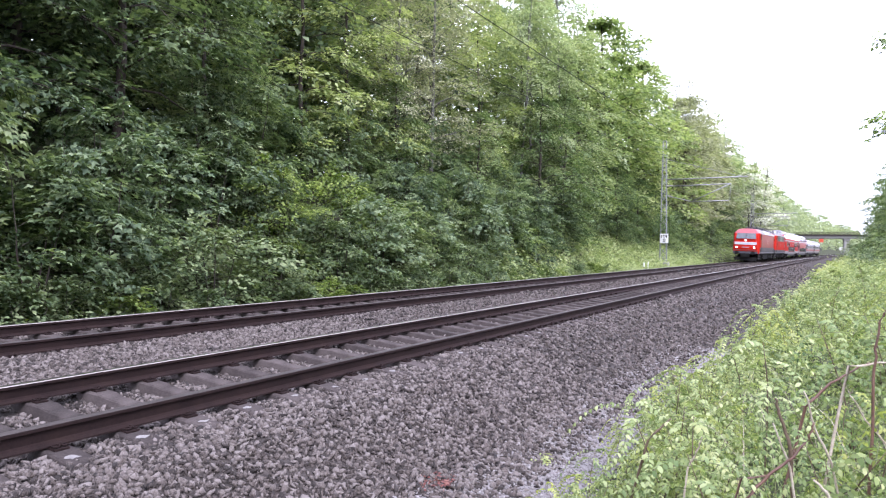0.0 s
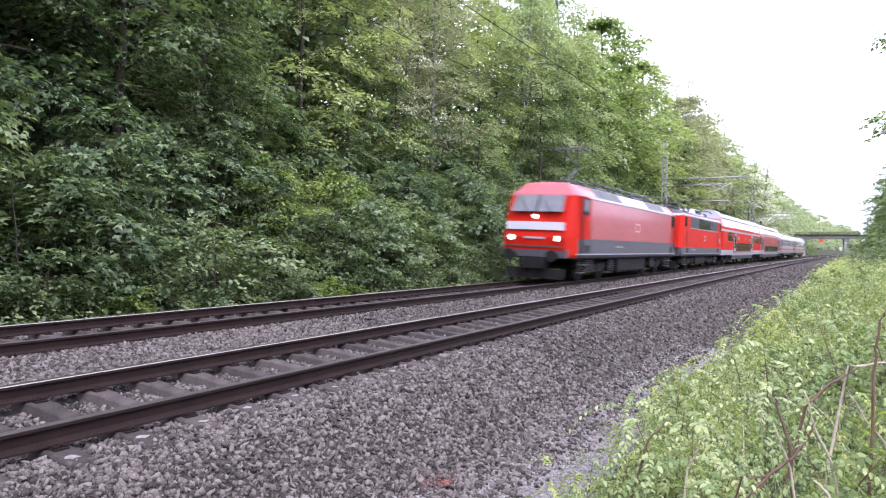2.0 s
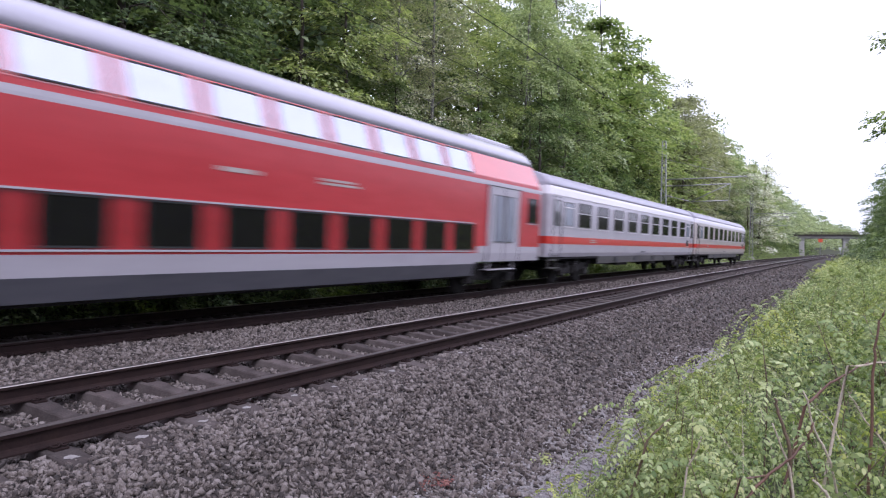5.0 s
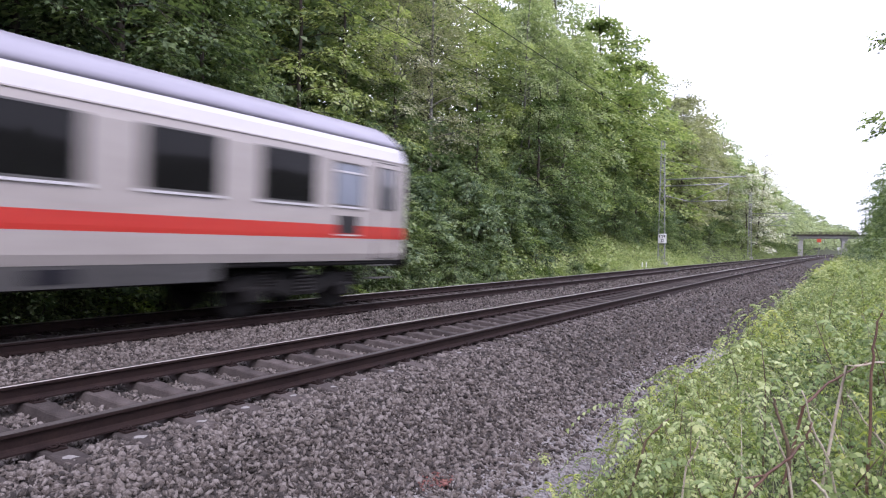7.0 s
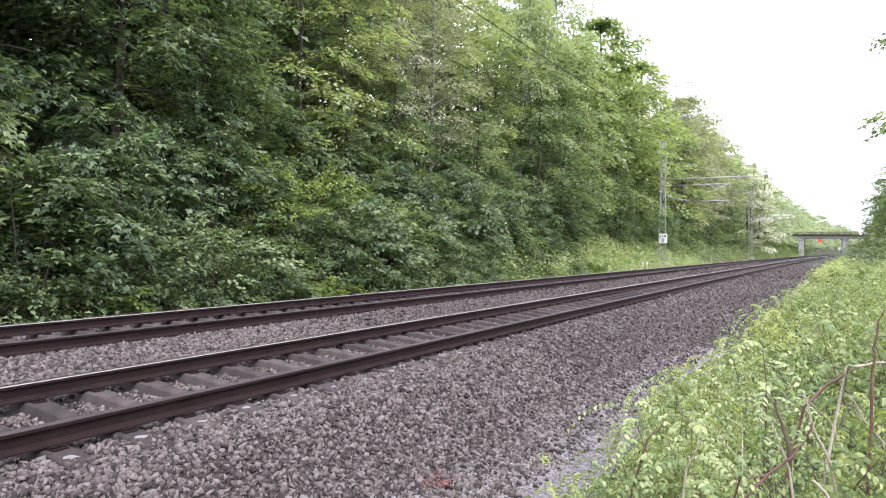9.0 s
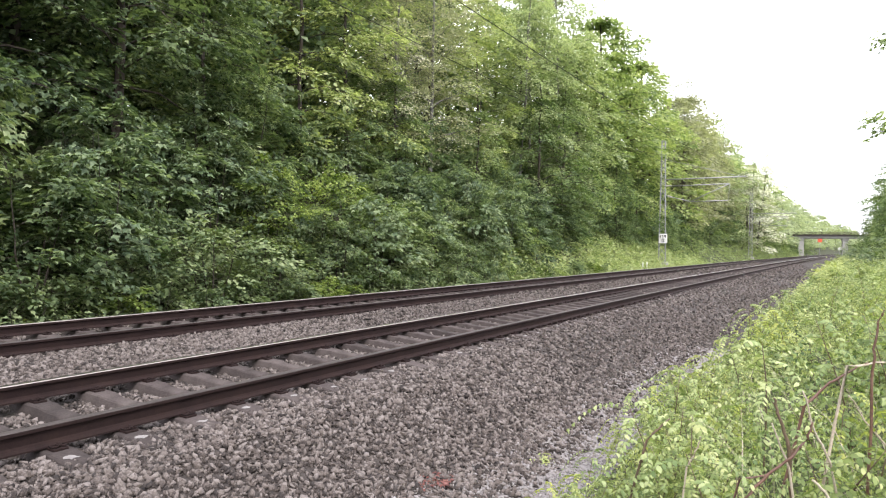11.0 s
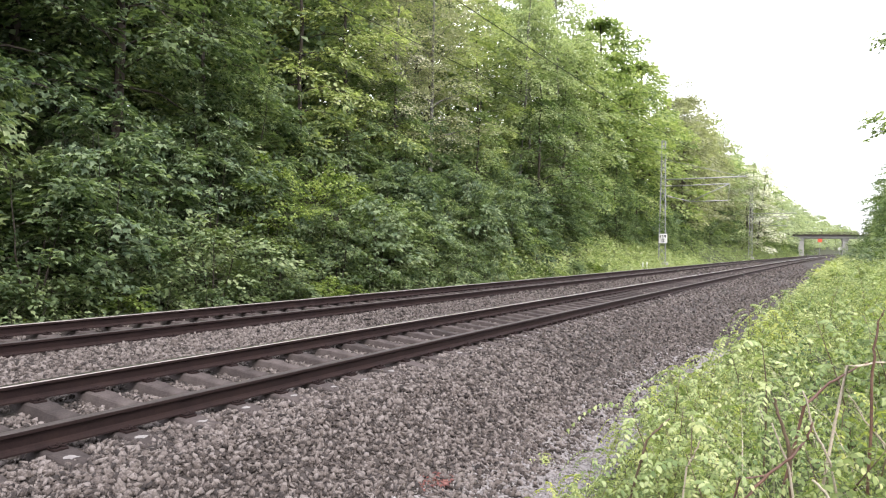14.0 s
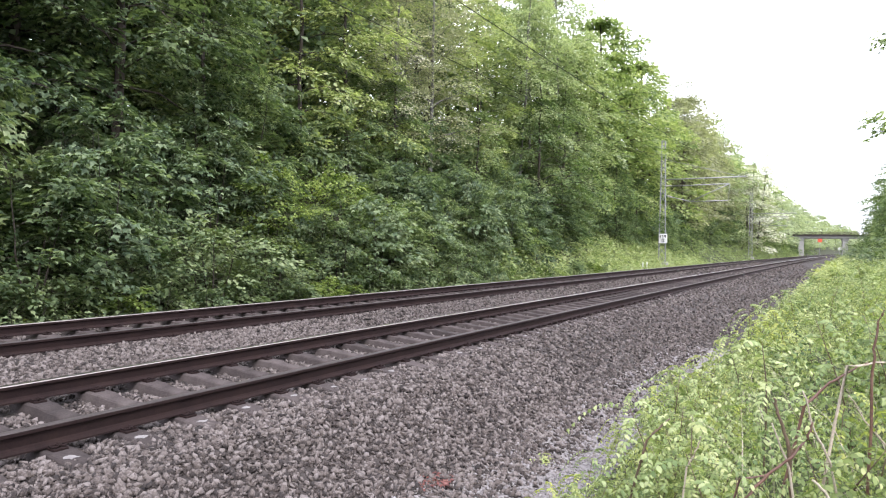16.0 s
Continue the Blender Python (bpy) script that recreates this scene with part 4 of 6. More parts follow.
def handrail(parent, length, x, z0, z1, side, profile, mat=STEEL):
    y = side * (half_width(profile, z0) + 0.05)
    bm = bmesh.new()
    tube(bm, [(x - length / 2, y - side * 0.05, z0), (x - length / 2, y, z0 + 0.04), (x - length / 2, y, z1 - 0.04), (x - length / 2, y - side * 0.05, z1)], 0.014, 6)
    part("handrail", bm, mat, parent)


def step(parent, length, x0, x1, z, side, y=1.32, mat=STEEL, deep=0.22):
    bm = bmesh.new()
    box(bm, x0 - length / 2, x1 - length / 2, min(side * y, side * (y - deep)), max(side * y, side * (y - deep)), z - 0.03, z, 0.006)
    for x in (x0 + 0.03, x1 - 0.03):
        box(bm, x - length / 2 - 0.02, x - length / 2 + 0.02, side * (y - 0.1) - 0.02, side * (y - 0.1) + 0.02, z, z + 0.42)
    part("step", bm, mat, parent)


def underbox(parent, length, x0, x1, z0, z1, mat=UNDER, w=1.15, ribs=0, name="underfloor_box"):
    bm = bmesh.new()
    box(bm, x0 - length / 2, x1 - length / 2, -w, w, z0, z1, 0.03)
    body = part(name, bm, mat, parent)
    for k in range(ribs):
        z = z0 + (z1 - z0) * (k + 0.5) / ribs
        for sgn in (-1, 1):
            bm = bmesh.new()
            box(bm, x0 - length / 2 + 0.05, x1 - length / 2 - 0.05, sgn * w - 0.02, sgn * w + 0.02, z - 0.015, z + 0.015)
            part("rib", bm, mat, body)


def bars(name, parent, length, profile, x0, x1, z0, z1, rows, mat, side=-1, thick=0.012):
    """Rows of plain bars where small writing stands."""
    bm = bmesh.new()
    for k in range(rows):
        a = z0 + (z1 - z0) * (k + 0.2) / rows
        b = z0 + (z1 - z0) * (k + 0.8) / rows
        w = half_width(profile, (a + b) / 2)
        box(bm, x0 - length / 2, x1 - length / 2 - 0.12 * (k % 2) * (x1 - x0), min(side * w, side * (w + thick)), max(side * w, side * (w + thick)), a, b)
    part(name, bm, mat, parent)


def pantograph(parent, length, x, base, raised, turn=1):
    X = x - length / 2
    bm = bmesh.new()
    ring = [(X - 0.7, -0.45), (X + 0.7, -0.45), (X + 0.7, 0.45), (X - 0.7, 0.45), (X - 0.7, -0.45)]
    tube(bm, [(a, b, base + 0.12) for a, b in ring], 0.032, 6)
    stand = part("pantograph", bm, DUSTGREY, parent, "raised grey pantograph" if raised else "lowered grey pantograph")
    for sgn in (-1, 1):
        for xx in (-0.6, 0.6):
            bm = bmesh.new()
            tube(bm, [(X + xx, sgn * 0.45, base - 0.08), (X + xx, sgn * 0.45, base), (X + xx, sgn * 0.45, base + 0.1)], [0.05, 0.075, 0.05], 8)
            part("insulator", bm, DUSTGREY, stand)
    knee = Vector((X + turn * 1.05, 0, base + (0.85 if raised else 0.22)))
    head = Vector((X - turn * 0.25, 0, base + raised)) if raised else Vector((X - turn * 0.6, 0, base + 0.34))
    bm = bmesh.new()
    tube(bm, [(X - turn * 0.45, 0, base + 0.13), knee], [0.055, 0.045], 8)
    part("lower_arm", bm, DUSTGREY, stand)
    bm = bmesh.new()
    tube(bm, [knee, head + Vector((0, -0.32, 0)), head + Vector((0, 0.32, 0)), knee], 0.036, 6)
    part("upper_arm", bm, DUSTGREY, stand)
    for dx in (-0.2, 0.2):
        bm = bmesh.new()
        tube(bm, [head + Vector((dx, -0.9, -0.14)), head + Vector((dx, -0.66, 0.02)), head + Vector((dx, 0.66, 0.02)), head + Vector((dx, 0.9, -0.14))], 0.032, 6)
        tube(bm, [head + Vector((dx, 0.3, 0.01)), head + Vector((0, 0.3, 0.0))], 0.02, 6)
        part("contact_strip", bm, DUSTGREY, stand)


def roof_line(parent, length, x0, x1, y, z, r=0.03, posts=5):
    bm = bmesh.new()
    tube(bm, [(x0 - length / 2, y, z), (x1 - length / 2, y, z)], r, 6)
    for k in range(posts):
        x = x0 + (x1 - x0) * (k + 0.5) / posts - length / 2
        tube(bm, [(x, y, z - 0.22), (x, y, z - 0.16), (x, y, z - 0.1), (x, y, z - 0.04), (x, y, z)], [0.05, 0.075, 0.05, 0.075, 0.04], 8)
    part("roof_conductor", bm, DUSTGREY, parent)


def locomotive_a():
    L = 19.2
    v = empty("locomotive")
    tagged(v, "red electric locomotive with grey skirt, faded flanks and lit headlights", "locomotive", "train")
    P = [(1.0, 1.41), (1.12, 1.46), (3.38, 1.46), (3.46, 1.40), (3.86, 1.06), (3.93, 0.8), (3.96, 0.0)]
    nose = lambda z: float(np.interp(z, [1.0, 1.7, 2.5, 2.75, 3.4, 3.7, 3.96], [0.06, 0.0, 0.05, 0.12, 0.5, 0.75, 1.1]))
    xf = lambda z: 0.38 + nose(z)
    shell("body", P, L, [(1.75, 0, 1, 1.15, 18.05), (3.39, 0, 2, 2.62, 16.6)], [RED, DUSTGREY, FADED, RED], v, nose, 0.86, 0.38, 1.0, 3.38, cuts=(1.3, 2.6, 2.7, 16.5, 16.6, 17.9), label="red locomotive body with grey lower band", run=0.85)
    side_panel("roof_panel", v, P, L, 7.3, 11.5, 3.48, 3.83, [SILVER], 0.012)
    shell("roof", P, L, [(4.2, 0, 1, 3.4, 15.95)], [FADED, SLATE, SLATE], v, nose, 0.86, 0.38, 3.38, 3.96, cuts=(3.4, 3.45, 15.9, 15.95), label="slate-grey sloping roof with faded red ends", run=0.85)
    for x0, x1 in ((3.5, 6.8), (11.9, 15.6)):
        for a in np.arange(x0, x1 - 0.1, 0.9):
            side_panel("louvre", v, P, L, a, a + 0.87, 3.47, 3.84, [LOUVRE], 0.012)
    for z in (1.13,):
        side_panel("sill_line", v, P, L, 1.15, 18.05, z - 0.02, z + 0.03, [WHITEP], 0.01)
    side_panel("rain_gutter", v, P, L, 2.3, 16.9, 3.36, 3.41, [WHITEP], 0.03)
    for rear in (False, True):
        k = (lambda x: L - x) if rear else (lambda x: x)
        front_panel("windscreen", v, L, xf, -1.08, 1.08, 2.74, 3.4, [SCREEN], 0.02, 0.05, 0.06, rear)
        front_panel("windscreen_pillar", v, L, xf, -0.04, 0.04, 2.74, 3.42, [RUBBER], 0.03, 0.05, 0, rear)
        front_panel("white_stripe", v, L, xf, -1.2, 1.2, 2.03, 2.34, [BRIGHT], 0.012, 0.05, 0, rear)
        front_panel("nose_line", v, L, xf, -1.18, 1.18, 1.36, 1.42, [STEEL], 0.03, 0.05, 0, rear)
        front_panel("number_bar", v, L, xf, -0.42, 0.42, 1.68, 1.76, [WHITEP], 0.02, 0.05, 0, rear)
        front_panel("buffer_beam", v, L, lambda z: 0.45, -1.32, 1.32, 0.98, 1.33, [DUSTGREY], 0.03, 0.2, 0, rear)
        front_panel("snow_plough", v, L, lambda z: 0.55 - 0.1 * (0.6 - z), -1.2, 1.2, 0.16, 0.55, [UNDER], 0.02, 0.06, -0.05, rear)
        front_panel("coupling_box", v, L, lambda z: 0.3, -0.45, 0.45, 0.55, 1.0, [UNDER], 0.02, 0.5, 0, rear)
        s = 1 if rear else -1
        for y in (-0.95, 0.95):
            x = s * (L / 2 - xf(1.71) + 0.005)
            disc("headlight_ring", v, (x - s * 0.03, y, 1.71), (s, 0, 0), 0.14, 0.05, STEEL)
            disc("headlight", v, (x, y, 1.71), (s, 0, 0), 0.1, 0.045, LAMPLIGHT if not rear else SCREEN)
        x = s * (L / 2 - xf(2.54) + 0.005)
        disc("headlight", v, (x - s * 0.01, 0, 2.54), (s, 0, 0), 0.085, 0.05, LAMPLIGHT if not rear else SCREEN)
        bm = bmesh.new()
        for y in (-0.6, 0.35):
            tube(bm, [(s * (L / 2 - xf(2.72) + 0.06), y, 2.72), (s * (L / 2 - xf(3.2) + 0.06), y + 0.35, 3.2)], 0.014, 5)
        part("wiper", bm, RUBBER, v)
        x0, x1 = sorted((k(1.75), k(2.35)))
        side_panel("cab_window", v, P, L, x0, x1, 2.72, 3.3, [WINDOW, RUBBER], 0.012, rim=0.03)
        for side in (-1, 1):
            handrail(v, L, k(2.55), 1.35, 2.5, side, P)
            step(v, L, *sorted((k(1.9), k(2.6))), 0.72, side, 1.4)
            step(v, L, *sorted((k(1.9), k(2.6))), 0.4, side, 1.36)
        x0, x1 = sorted((k(1.95), k(2.6)))
        side_panel("step_recess", v, P, L, x0, x1, 1.2, 1.5, [INTERIOR], 0.006)
    side_panel("emblem", v, P, L, 9.2, 9.95, 2.2, 2.62, [PALERED], 0.006)
    side_panel("emblem_field", v, P, L, 9.28, 9.87, 2.28, 2.54, [FADED], 0.012)
    bars("lettering", v, L, P, 6.1, 7.2, 1.42, 1.5, 1, CREAM)
    bogie(v, 4.5, L, 2.8, 0.625, True)
    bogie(v, L - 4.5, L, 2.8, 0.625, True)
    underbox(v, L, 7.2, 12.0, 0.3, 1.02, UNDER, 1.25, 3, "transformer_tank")
    underbox(v, L, 1.0, 18.2, 0.92, 1.06, UNDER, 1.36, 0, "underframe")
    for x in (3.0, 6.0, 13.2, 16.2):
        for side in (-1, 1):
            bm = bmesh.new()
            for q in range(6):
                z = 0.42 + 0.085 * q
                box(bm, x - 0.45 - L / 2, x + 0.45 - L / 2, side * 1.3 - 0.02, side * 1.3 + 0.02, z, z + 0.035)
            part("grating", bm, DARKSTEEL, v)
    buffers(v, L)
    pantograph(v, L, 3.9, 4.05, 1.5, 1)
    pantograph(v, L, L - 3.9, 4.05, 0, -1)
    roof_line(v, L, 5.0, 14.2, -0.45, 4.28)
    roof_line(v, L, 5.6, 13.6, 0.5, 4.25)
    bm = bmesh.new()
    for x in (6.3, 9.2, 12.4):
        box(bm, x - 0.7 - L / 2, x + 0.7 - L / 2, -0.6, 0.6, 3.93, 4.08, 0.03)
    part("roof_hatch", bm, DUSTGREY, v)
    return v


def locomotive_b():
    L = 16.75
    v = empty("locomotive")
    tagged(v, "bright red electric locomotive with dark ventilation band and grey skirt", "locomotive", "train")
    P = [(1.0, 1.40), (1.12, 1.44), (3.55, 1.43), (3.68, 1.38), (3.82, 1.2), (3.92, 0.85), (3.98, 0.0)]
    nose = lambda z: float(np.interp(z, [1.0, 1.6, 2.3, 2.85, 3.6, 3.98], [0.12, 0.0, 0.02, 0.12, 0.5, 1.0]))
    xf = lambda z: 0.5 + nose(z)
    shell("body", P, L, [(1.52, 1), (3.56, 0)], [RED, DUSTGREY], v, nose, 0.88, 0.5, 1.0, 3.55, cuts=(2.2, 14.5), label="red locomotive body with grey lower band")
    shell("roof", P, L, [(3.69, 0), (4.2, 1)], [PALERED, DUSTGREY], v, nose, 0.88, 0.5, 3.55, 3.98, cuts=(2.2, 14.5), label="grey roof with white edge")
    side_panel("band_backing", v, P, L, 3.2, 13.92, 2.83, 3.56, [DUSTGREY], 0.006)
    for x0, x1, m in ((3.28, 5.55, LOUVRE), (6.1, 8.3, BANDGLASS), (8.35, 10.7, BANDGLASS), (11.35, 13.85, LOUVRE)):
        side_panel("ventilation_panel", v, P, L, x0, x1, 2.88, 3.52, [m], 0.02)
    side_panel("trim_strip", v, P, L, 3.22, 13.9, 2.79, 2.83, [CREAM], 0.02)
    side_panel("sill_line", v, P, L, 1.2, 15.6, 1.1, 1.14, [WHITEP], 0.012)
    for rear in (False, True):
        k = (lambda x: L - x) if rear else (lambda x: x)
        front_panel("windscreen", v, L, xf, -1.02, 1.02, 2.86, 3.5, [SCREEN], 0.02, 0.05, 0.08, rear)
        front_panel("windscreen_pillar", v, L, xf, -0.05, 0.05, 2.84, 3.52, [RED], 0.03, 0.05, 0, rear)
        front_panel("white_plate", v, L, xf, -0.92, 0.92, 2.1, 2.42, [BRIGHT], 0.015, 0.05, 0, rear)
        front_panel("buffer_beam", v, L, lambda z: 0.55, -1.3, 1.3, 0.98, 1.3, [DUSTGREY], 0.03, 0.2, 0, rear)
        front_panel("rail_guard", v, L, lambda z: 0.6, -1.15, 1.15, 0.2, 0.6, [UNDER], 0.02, 0.06, 0, rear)
        s = 1 if rear else -1
        for y in (-0.95, 0.95):
            disc("lamp", v, (s * (L / 2 - xf(1.75) + 0.005), y, 1.75), (s, 0, 0), 0.14, 0.05, CREAM)
        disc("lamp", v, (s * (L / 2 - xf(3.62) - 0.0), 0, 3.66), (s, 0, 0), 0.1, 0.05, CREAM)
        x0, x1 = sorted((k(1.5), k(1.98)))
        side_panel("cab_window", v, P, L, x0, x1, 2.9, 3.48, [WINDOW, RUBBER], 0.012, rim=0.03)
        x0, x1 = sorted((k(2.15), k(2.8)))
        side_panel("cab_door", v, P, L, x0, x1, 1.55, 3.5, [RED], 0.012)
        side_panel("step_recess", v, P, L, x0, x1, 1.2, 1.5, [INTERIOR], 0.008)
        for side in (-1, 1):
            handrail(v, L, k(2.08), 1.7, 2.6, side, P)
            handrail(v, L, k(2.88), 1.7, 2.6, side, P)
            step(v, L, x0, x1, 1.9, side, 1.48, STEEL, 0.06)
            step(v, L, x0, x1, 0.72, side, 1.38)
            step(v, L, x0, x1, 0.42, side, 1.34)
    side_panel("notice_plate", v, P, L, 14.75, 15.15, 1.95, 2.3, [BRIGHT], 0.014)
    side_panel("emblem", v, P, L, 8.25, 8.85, 2.02, 2.38, [WHITEP], 0.008)
    side_panel("emblem_field", v, P, L, 8.32, 8.78, 2.09, 2.31, [RED], 0.012)
    bars("lettering", v, L, P, 3.9, 5.2, 1.32, 1.42, 1, WHITEP)
    bogie(v, 3.9, L, 3.0, 0.625, True)
    bogie(v, L - 3.9, L, 3.0, 0.625, True)
    underbox(v, L, 6.6, 10.2, 0.35, 1.02, UNDER, 1.2, 4)
    underbox(v, L, 1.0, 15.8, 0.92, 1.06, UNDER, 1.36, 0, "underframe")
    buffers(v, L)
    pantograph(v, L, 3.4, 4.08, 0, 1)
    pantograph(v, L, L - 3.4, 4.08, 0, -1)
    roof_line(v, L, 4.6, 12.2, -0.5, 4.3)
    roof_line(v, L, 4.6, 12.2, 0.3, 4.32)
    bm = bmesh.new()
    loft(bm, [[(x - L / 2, -w, 3.9), (x - L / 2, w, 3.9), (x - L / 2, 0.86 * w, z), (x - L / 2, -0.86 * w, z)] for x, w, z in ((6.9, 0.9, 3.98), (7.4, 0.92, 4.3), (9.9, 0.92, 4.3), (10.5, 0.9, 3.98))])
    part("roof_hatch", bm, ROOFGREY, v, "lilac-grey louvred roof hatch")
    for side in (-1, 1):
        for k in range(5):
            bm = bmesh.new()
            z = 3.97 + 0.062 * k
            y = side * (0.92 - 0.14 * 0.92 * (z - 3.9) / 0.4)
            box(bm, 7.5 - L / 2, 9.8 - L / 2, y - 0.03, y + 0.03, z, z + 0.034)
            part("louvre_slat", bm, LOUVRE, v)
    for x in (5.4, 11.9):
        bm = bmesh.new()
        box(bm, x - 0.45 - L / 2, x + 0.45 - L / 2, -0.7, 0.7, 3.93, 4.06, 0.03)
        part("roof_box", bm, DUSTGREY, v)
    return v


DOSTO = [(0.55, 1.26), (0.9, 1.35), (1.2, 1.39), (3.22, 1.39), (3.42, 1.37), (4.05, 1.15), (4.32, 1.04), (4.52, 0.84), (4.64, 0.55), (4.7, 0.28), (4.72, 0.0)]


def coach_end(v, L, z0, z1, w=0.6):
    """Gangway bellows on both ends."""
    for s in (-1, 1):
        bm = bmesh.new()
        x = s * (L / 2)
        for k in range(4):
            a, b = x - s * (0.32 - 0.08 * k), x - s * (0.27 - 0.08 * k)
            box(bm, min(a, b), max(a, b), -w, w, z0, z1, 0.02)
        part("gangway", bm, RUBBER, v)


def double_deck_coach(kind):
    L = 26.8
    v = empty("double_deck_coach")
    first = kind == 0
    red = RED if first else DULLRED
    tagged(v, "bright red double-deck coach with grey doors and silvery roof" if first else "dull red double-deck coach with white doors and silvery roof", "railway coach", "train")
    upper = [p for p in DOSTO]
    nose = lambda z: float(np.interp(z, [1.0, 3.2, 4.2, 4.72], [0.0, 0.0, 0.35, 0.6]))
    stripe = (3.0, 3.19) if first else (3.17, 3.3)
    shell("body", upper, L, [(1.16, 1), (1.4, 1), (stripe[0], 0), (stripe[1], 1), (3.4, 0), (4.06, 2)], [red, WHITEP, GLOSSRED], v, nose, 0.93, 0.3, 0.95, 4.05, cuts=(6.0, 20.6), label="red coach body with a white stripe")
    shell("roof", upper, L, [(4.8, 0)], [ROOFGREY], v, nose, 0.93, 0.3, 4.05, 4.72, cuts=(6.0, 20.6), label="grey curved roof")
    low, high = (6.15, 20.5) if first else (5.0, 21.9)
    side_panel("skirt", v, upper, L, low, high, 0.9, 1.2, [WHITEP], 0.012)
    side_panel("red_lower_wall", v, upper, L, low, high, 1.2, 1.42, [red], 0.01)
    side_panel("lower_skirt", v, upper, L, low, high, 0.56, 0.9, [DUSTGREY], 0.01)
    underbox(v, L, low, high, 0.5, 0.95, UNDER, 1.2, 0, "floor_pan")
    if first:
        side_panel("edge_line", v, upper, L, 0.6, 26.2, 3.2, 3.215, [RUBBER], 0.01)
        for k in range(8):
            x = 6.6 + 1.6 * k
            # upper panes carry the sky's reflection in their colour
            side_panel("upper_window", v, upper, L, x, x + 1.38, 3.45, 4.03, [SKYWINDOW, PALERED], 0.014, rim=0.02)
            if k % 2 == 0:
                side_panel("window_bar", v, upper, L, x, x + 1.38, 3.88, 3.91, [WHITEP], 0.026)
        for k, x in enumerate((8.3, 9.95, 11.65, 13.3, 15.0, 16.7)):
            side_panel("lower_window", v, upper, L, x, x + 1.15, 1.32, 2.06, [WINDOW, RUBBER], 0.03, rim=0.03)
            side_panel("window_sill", v, upper, L, x - 0.03, x + 1.18, 1.25, 1.29, [WHITEP], 0.04)
            if k % 2:
                side_panel("window_bar", v, upper, L, x, x + 1.15, 1.86, 1.9, [WHITEP], 0.045)
        for x, w in ((2.95, 0.9), (4.15, 1.3), (21.3, 1.4), (23.1, 1.25), (24.75, 0.7)):
            side_panel("end_window", v, upper, L, x, x + w, 2.22, 2.95, [WINDOW, RUBBER], 0.014, rim=0.03)
            side_panel("window_sill", v, upper, L, x - 0.04, x + w + 0.04, 2.15, 2.185, [WHITEP], 0.02)
            if w > 0.9:
                side_panel("window_bar", v, upper, L, x, x + w, 2.74, 2.78, [WHITEP], 0.03)
        for x0, x1 in ((6.3, 7.8), (18.3, 20.1)):
            side_panel("door", v, upper, L, x0, x1, 1.2, 2.9, [CREAM, RUBBER], 0.03, rim=0.025, label="grey sliding door")
            mid = (x0 + x1) / 2
            for a, b in ((mid - 0.44, mid - 0.07), (mid + 0.07, mid + 0.44)):
                side_panel("door_window", v, upper, L, a, b, 1.6, 2.72, [DOORGLASS, RUBBER], 0.04, rim=0.02)
            side_panel("door_seam", v, upper, L, mid - 0.012, mid + 0.012, 1.2, 2.9, [RUBBER], 0.036)
            side_panel("step_edge", v, upper, L, x0 - 0.2, x1 + 0.2, 0.56, 0.6, [CREAM], 0.05)
        bars("lettering", v, L, upper, 9.0, 9.9, 2.4, 2.72, 3, WHITEP)
        bars("lettering", v, L, upper, 14.2, 14.7, 2.4, 2.7, 3, WHITEP)
        bars("lettering", v, L, upper, 17.2, 17.8, 2.35, 2.6, 2, WHITEP)
    else:
        for k in range(11):
            x = 5.3 + 1.5 * k
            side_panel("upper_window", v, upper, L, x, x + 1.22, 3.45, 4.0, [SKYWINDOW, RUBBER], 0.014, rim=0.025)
            side_panel("lower_window", v, upper, L, x + 0.3, x + 1.35, 1.32, 1.98, [WINDOW, RUBBER], 0.03, rim=0.03)
        for x, w in ((0.5, 0.85), (25.3, 0.7)):
            side_panel("end_window", v, upper, L, x, x + w, 2.2, 2.95, [WINDOW, RUBBER], 0.014, rim=0.03)
            side_panel("window_sill", v, upper, L, x - 0.04, x + w + 0.04, 2.13, 2.16, [WHITEP], 0.02)
        side_panel("window_line", v, upper, L, 5.5, 21.6, 2.02, 2.05, [WHITEP], 0.035)
        side_panel("window_line", v, upper, L, 5.5, 21.6, 1.24, 1.27, [WHITEP], 0.035)
        for x0, x1 in ((2.0, 4.05), (22.5, 24.6)):
            side_panel("door", v, upper, L, x0, x1, 0.95, 3.16, [WHITEP, RUBBER], 0.02, rim=0.02, label="white folding door")
            mid = (x0 + x1) / 2
            for a, b in ((x0 + 0.4, mid - 0.1), (mid + 0.1, x1 - 0.4)):
                side_panel("door_window", v, upper, L, a, b, 1.55, 2.9, [FROSTED, RUBBER], 0.032, rim=0.02)
            side_panel("door_seam", v, upper, L, mid - 0.012, mid + 0.012, 0.95, 3.16, [RUBBER], 0.028)
            for side in (-1, 1):
                step(v, L, x0 + 0.2, x1 - 0.2, 0.72, side, 1.42, WHITEP, 0.3)
        bars("lettering", v, L, upper, 13.0, 13.8, 2.55, 2.68, 1, CREAM)
        bars("lettering", v, L, upper, 15.4, 16.6, 2.55, 2.7, 2, CREAM)
    for x, w in ((2.2, 1.3), (24.3, 1.3)):
        bm = bmesh.new()
        box(bm, x - w - L / 2, x + w - L / 2, -0.5, 0.5, 4.6, 4.76, 0.04)
        part("roof_vent", bm, ROOFGREY, v)
    bogie(v, 3.6, L)
    bogie(v, L - 3.6, L)
    coach_end(v, L, 1.1, 3.6)
    buffers(v, L, 1.05)
    return v


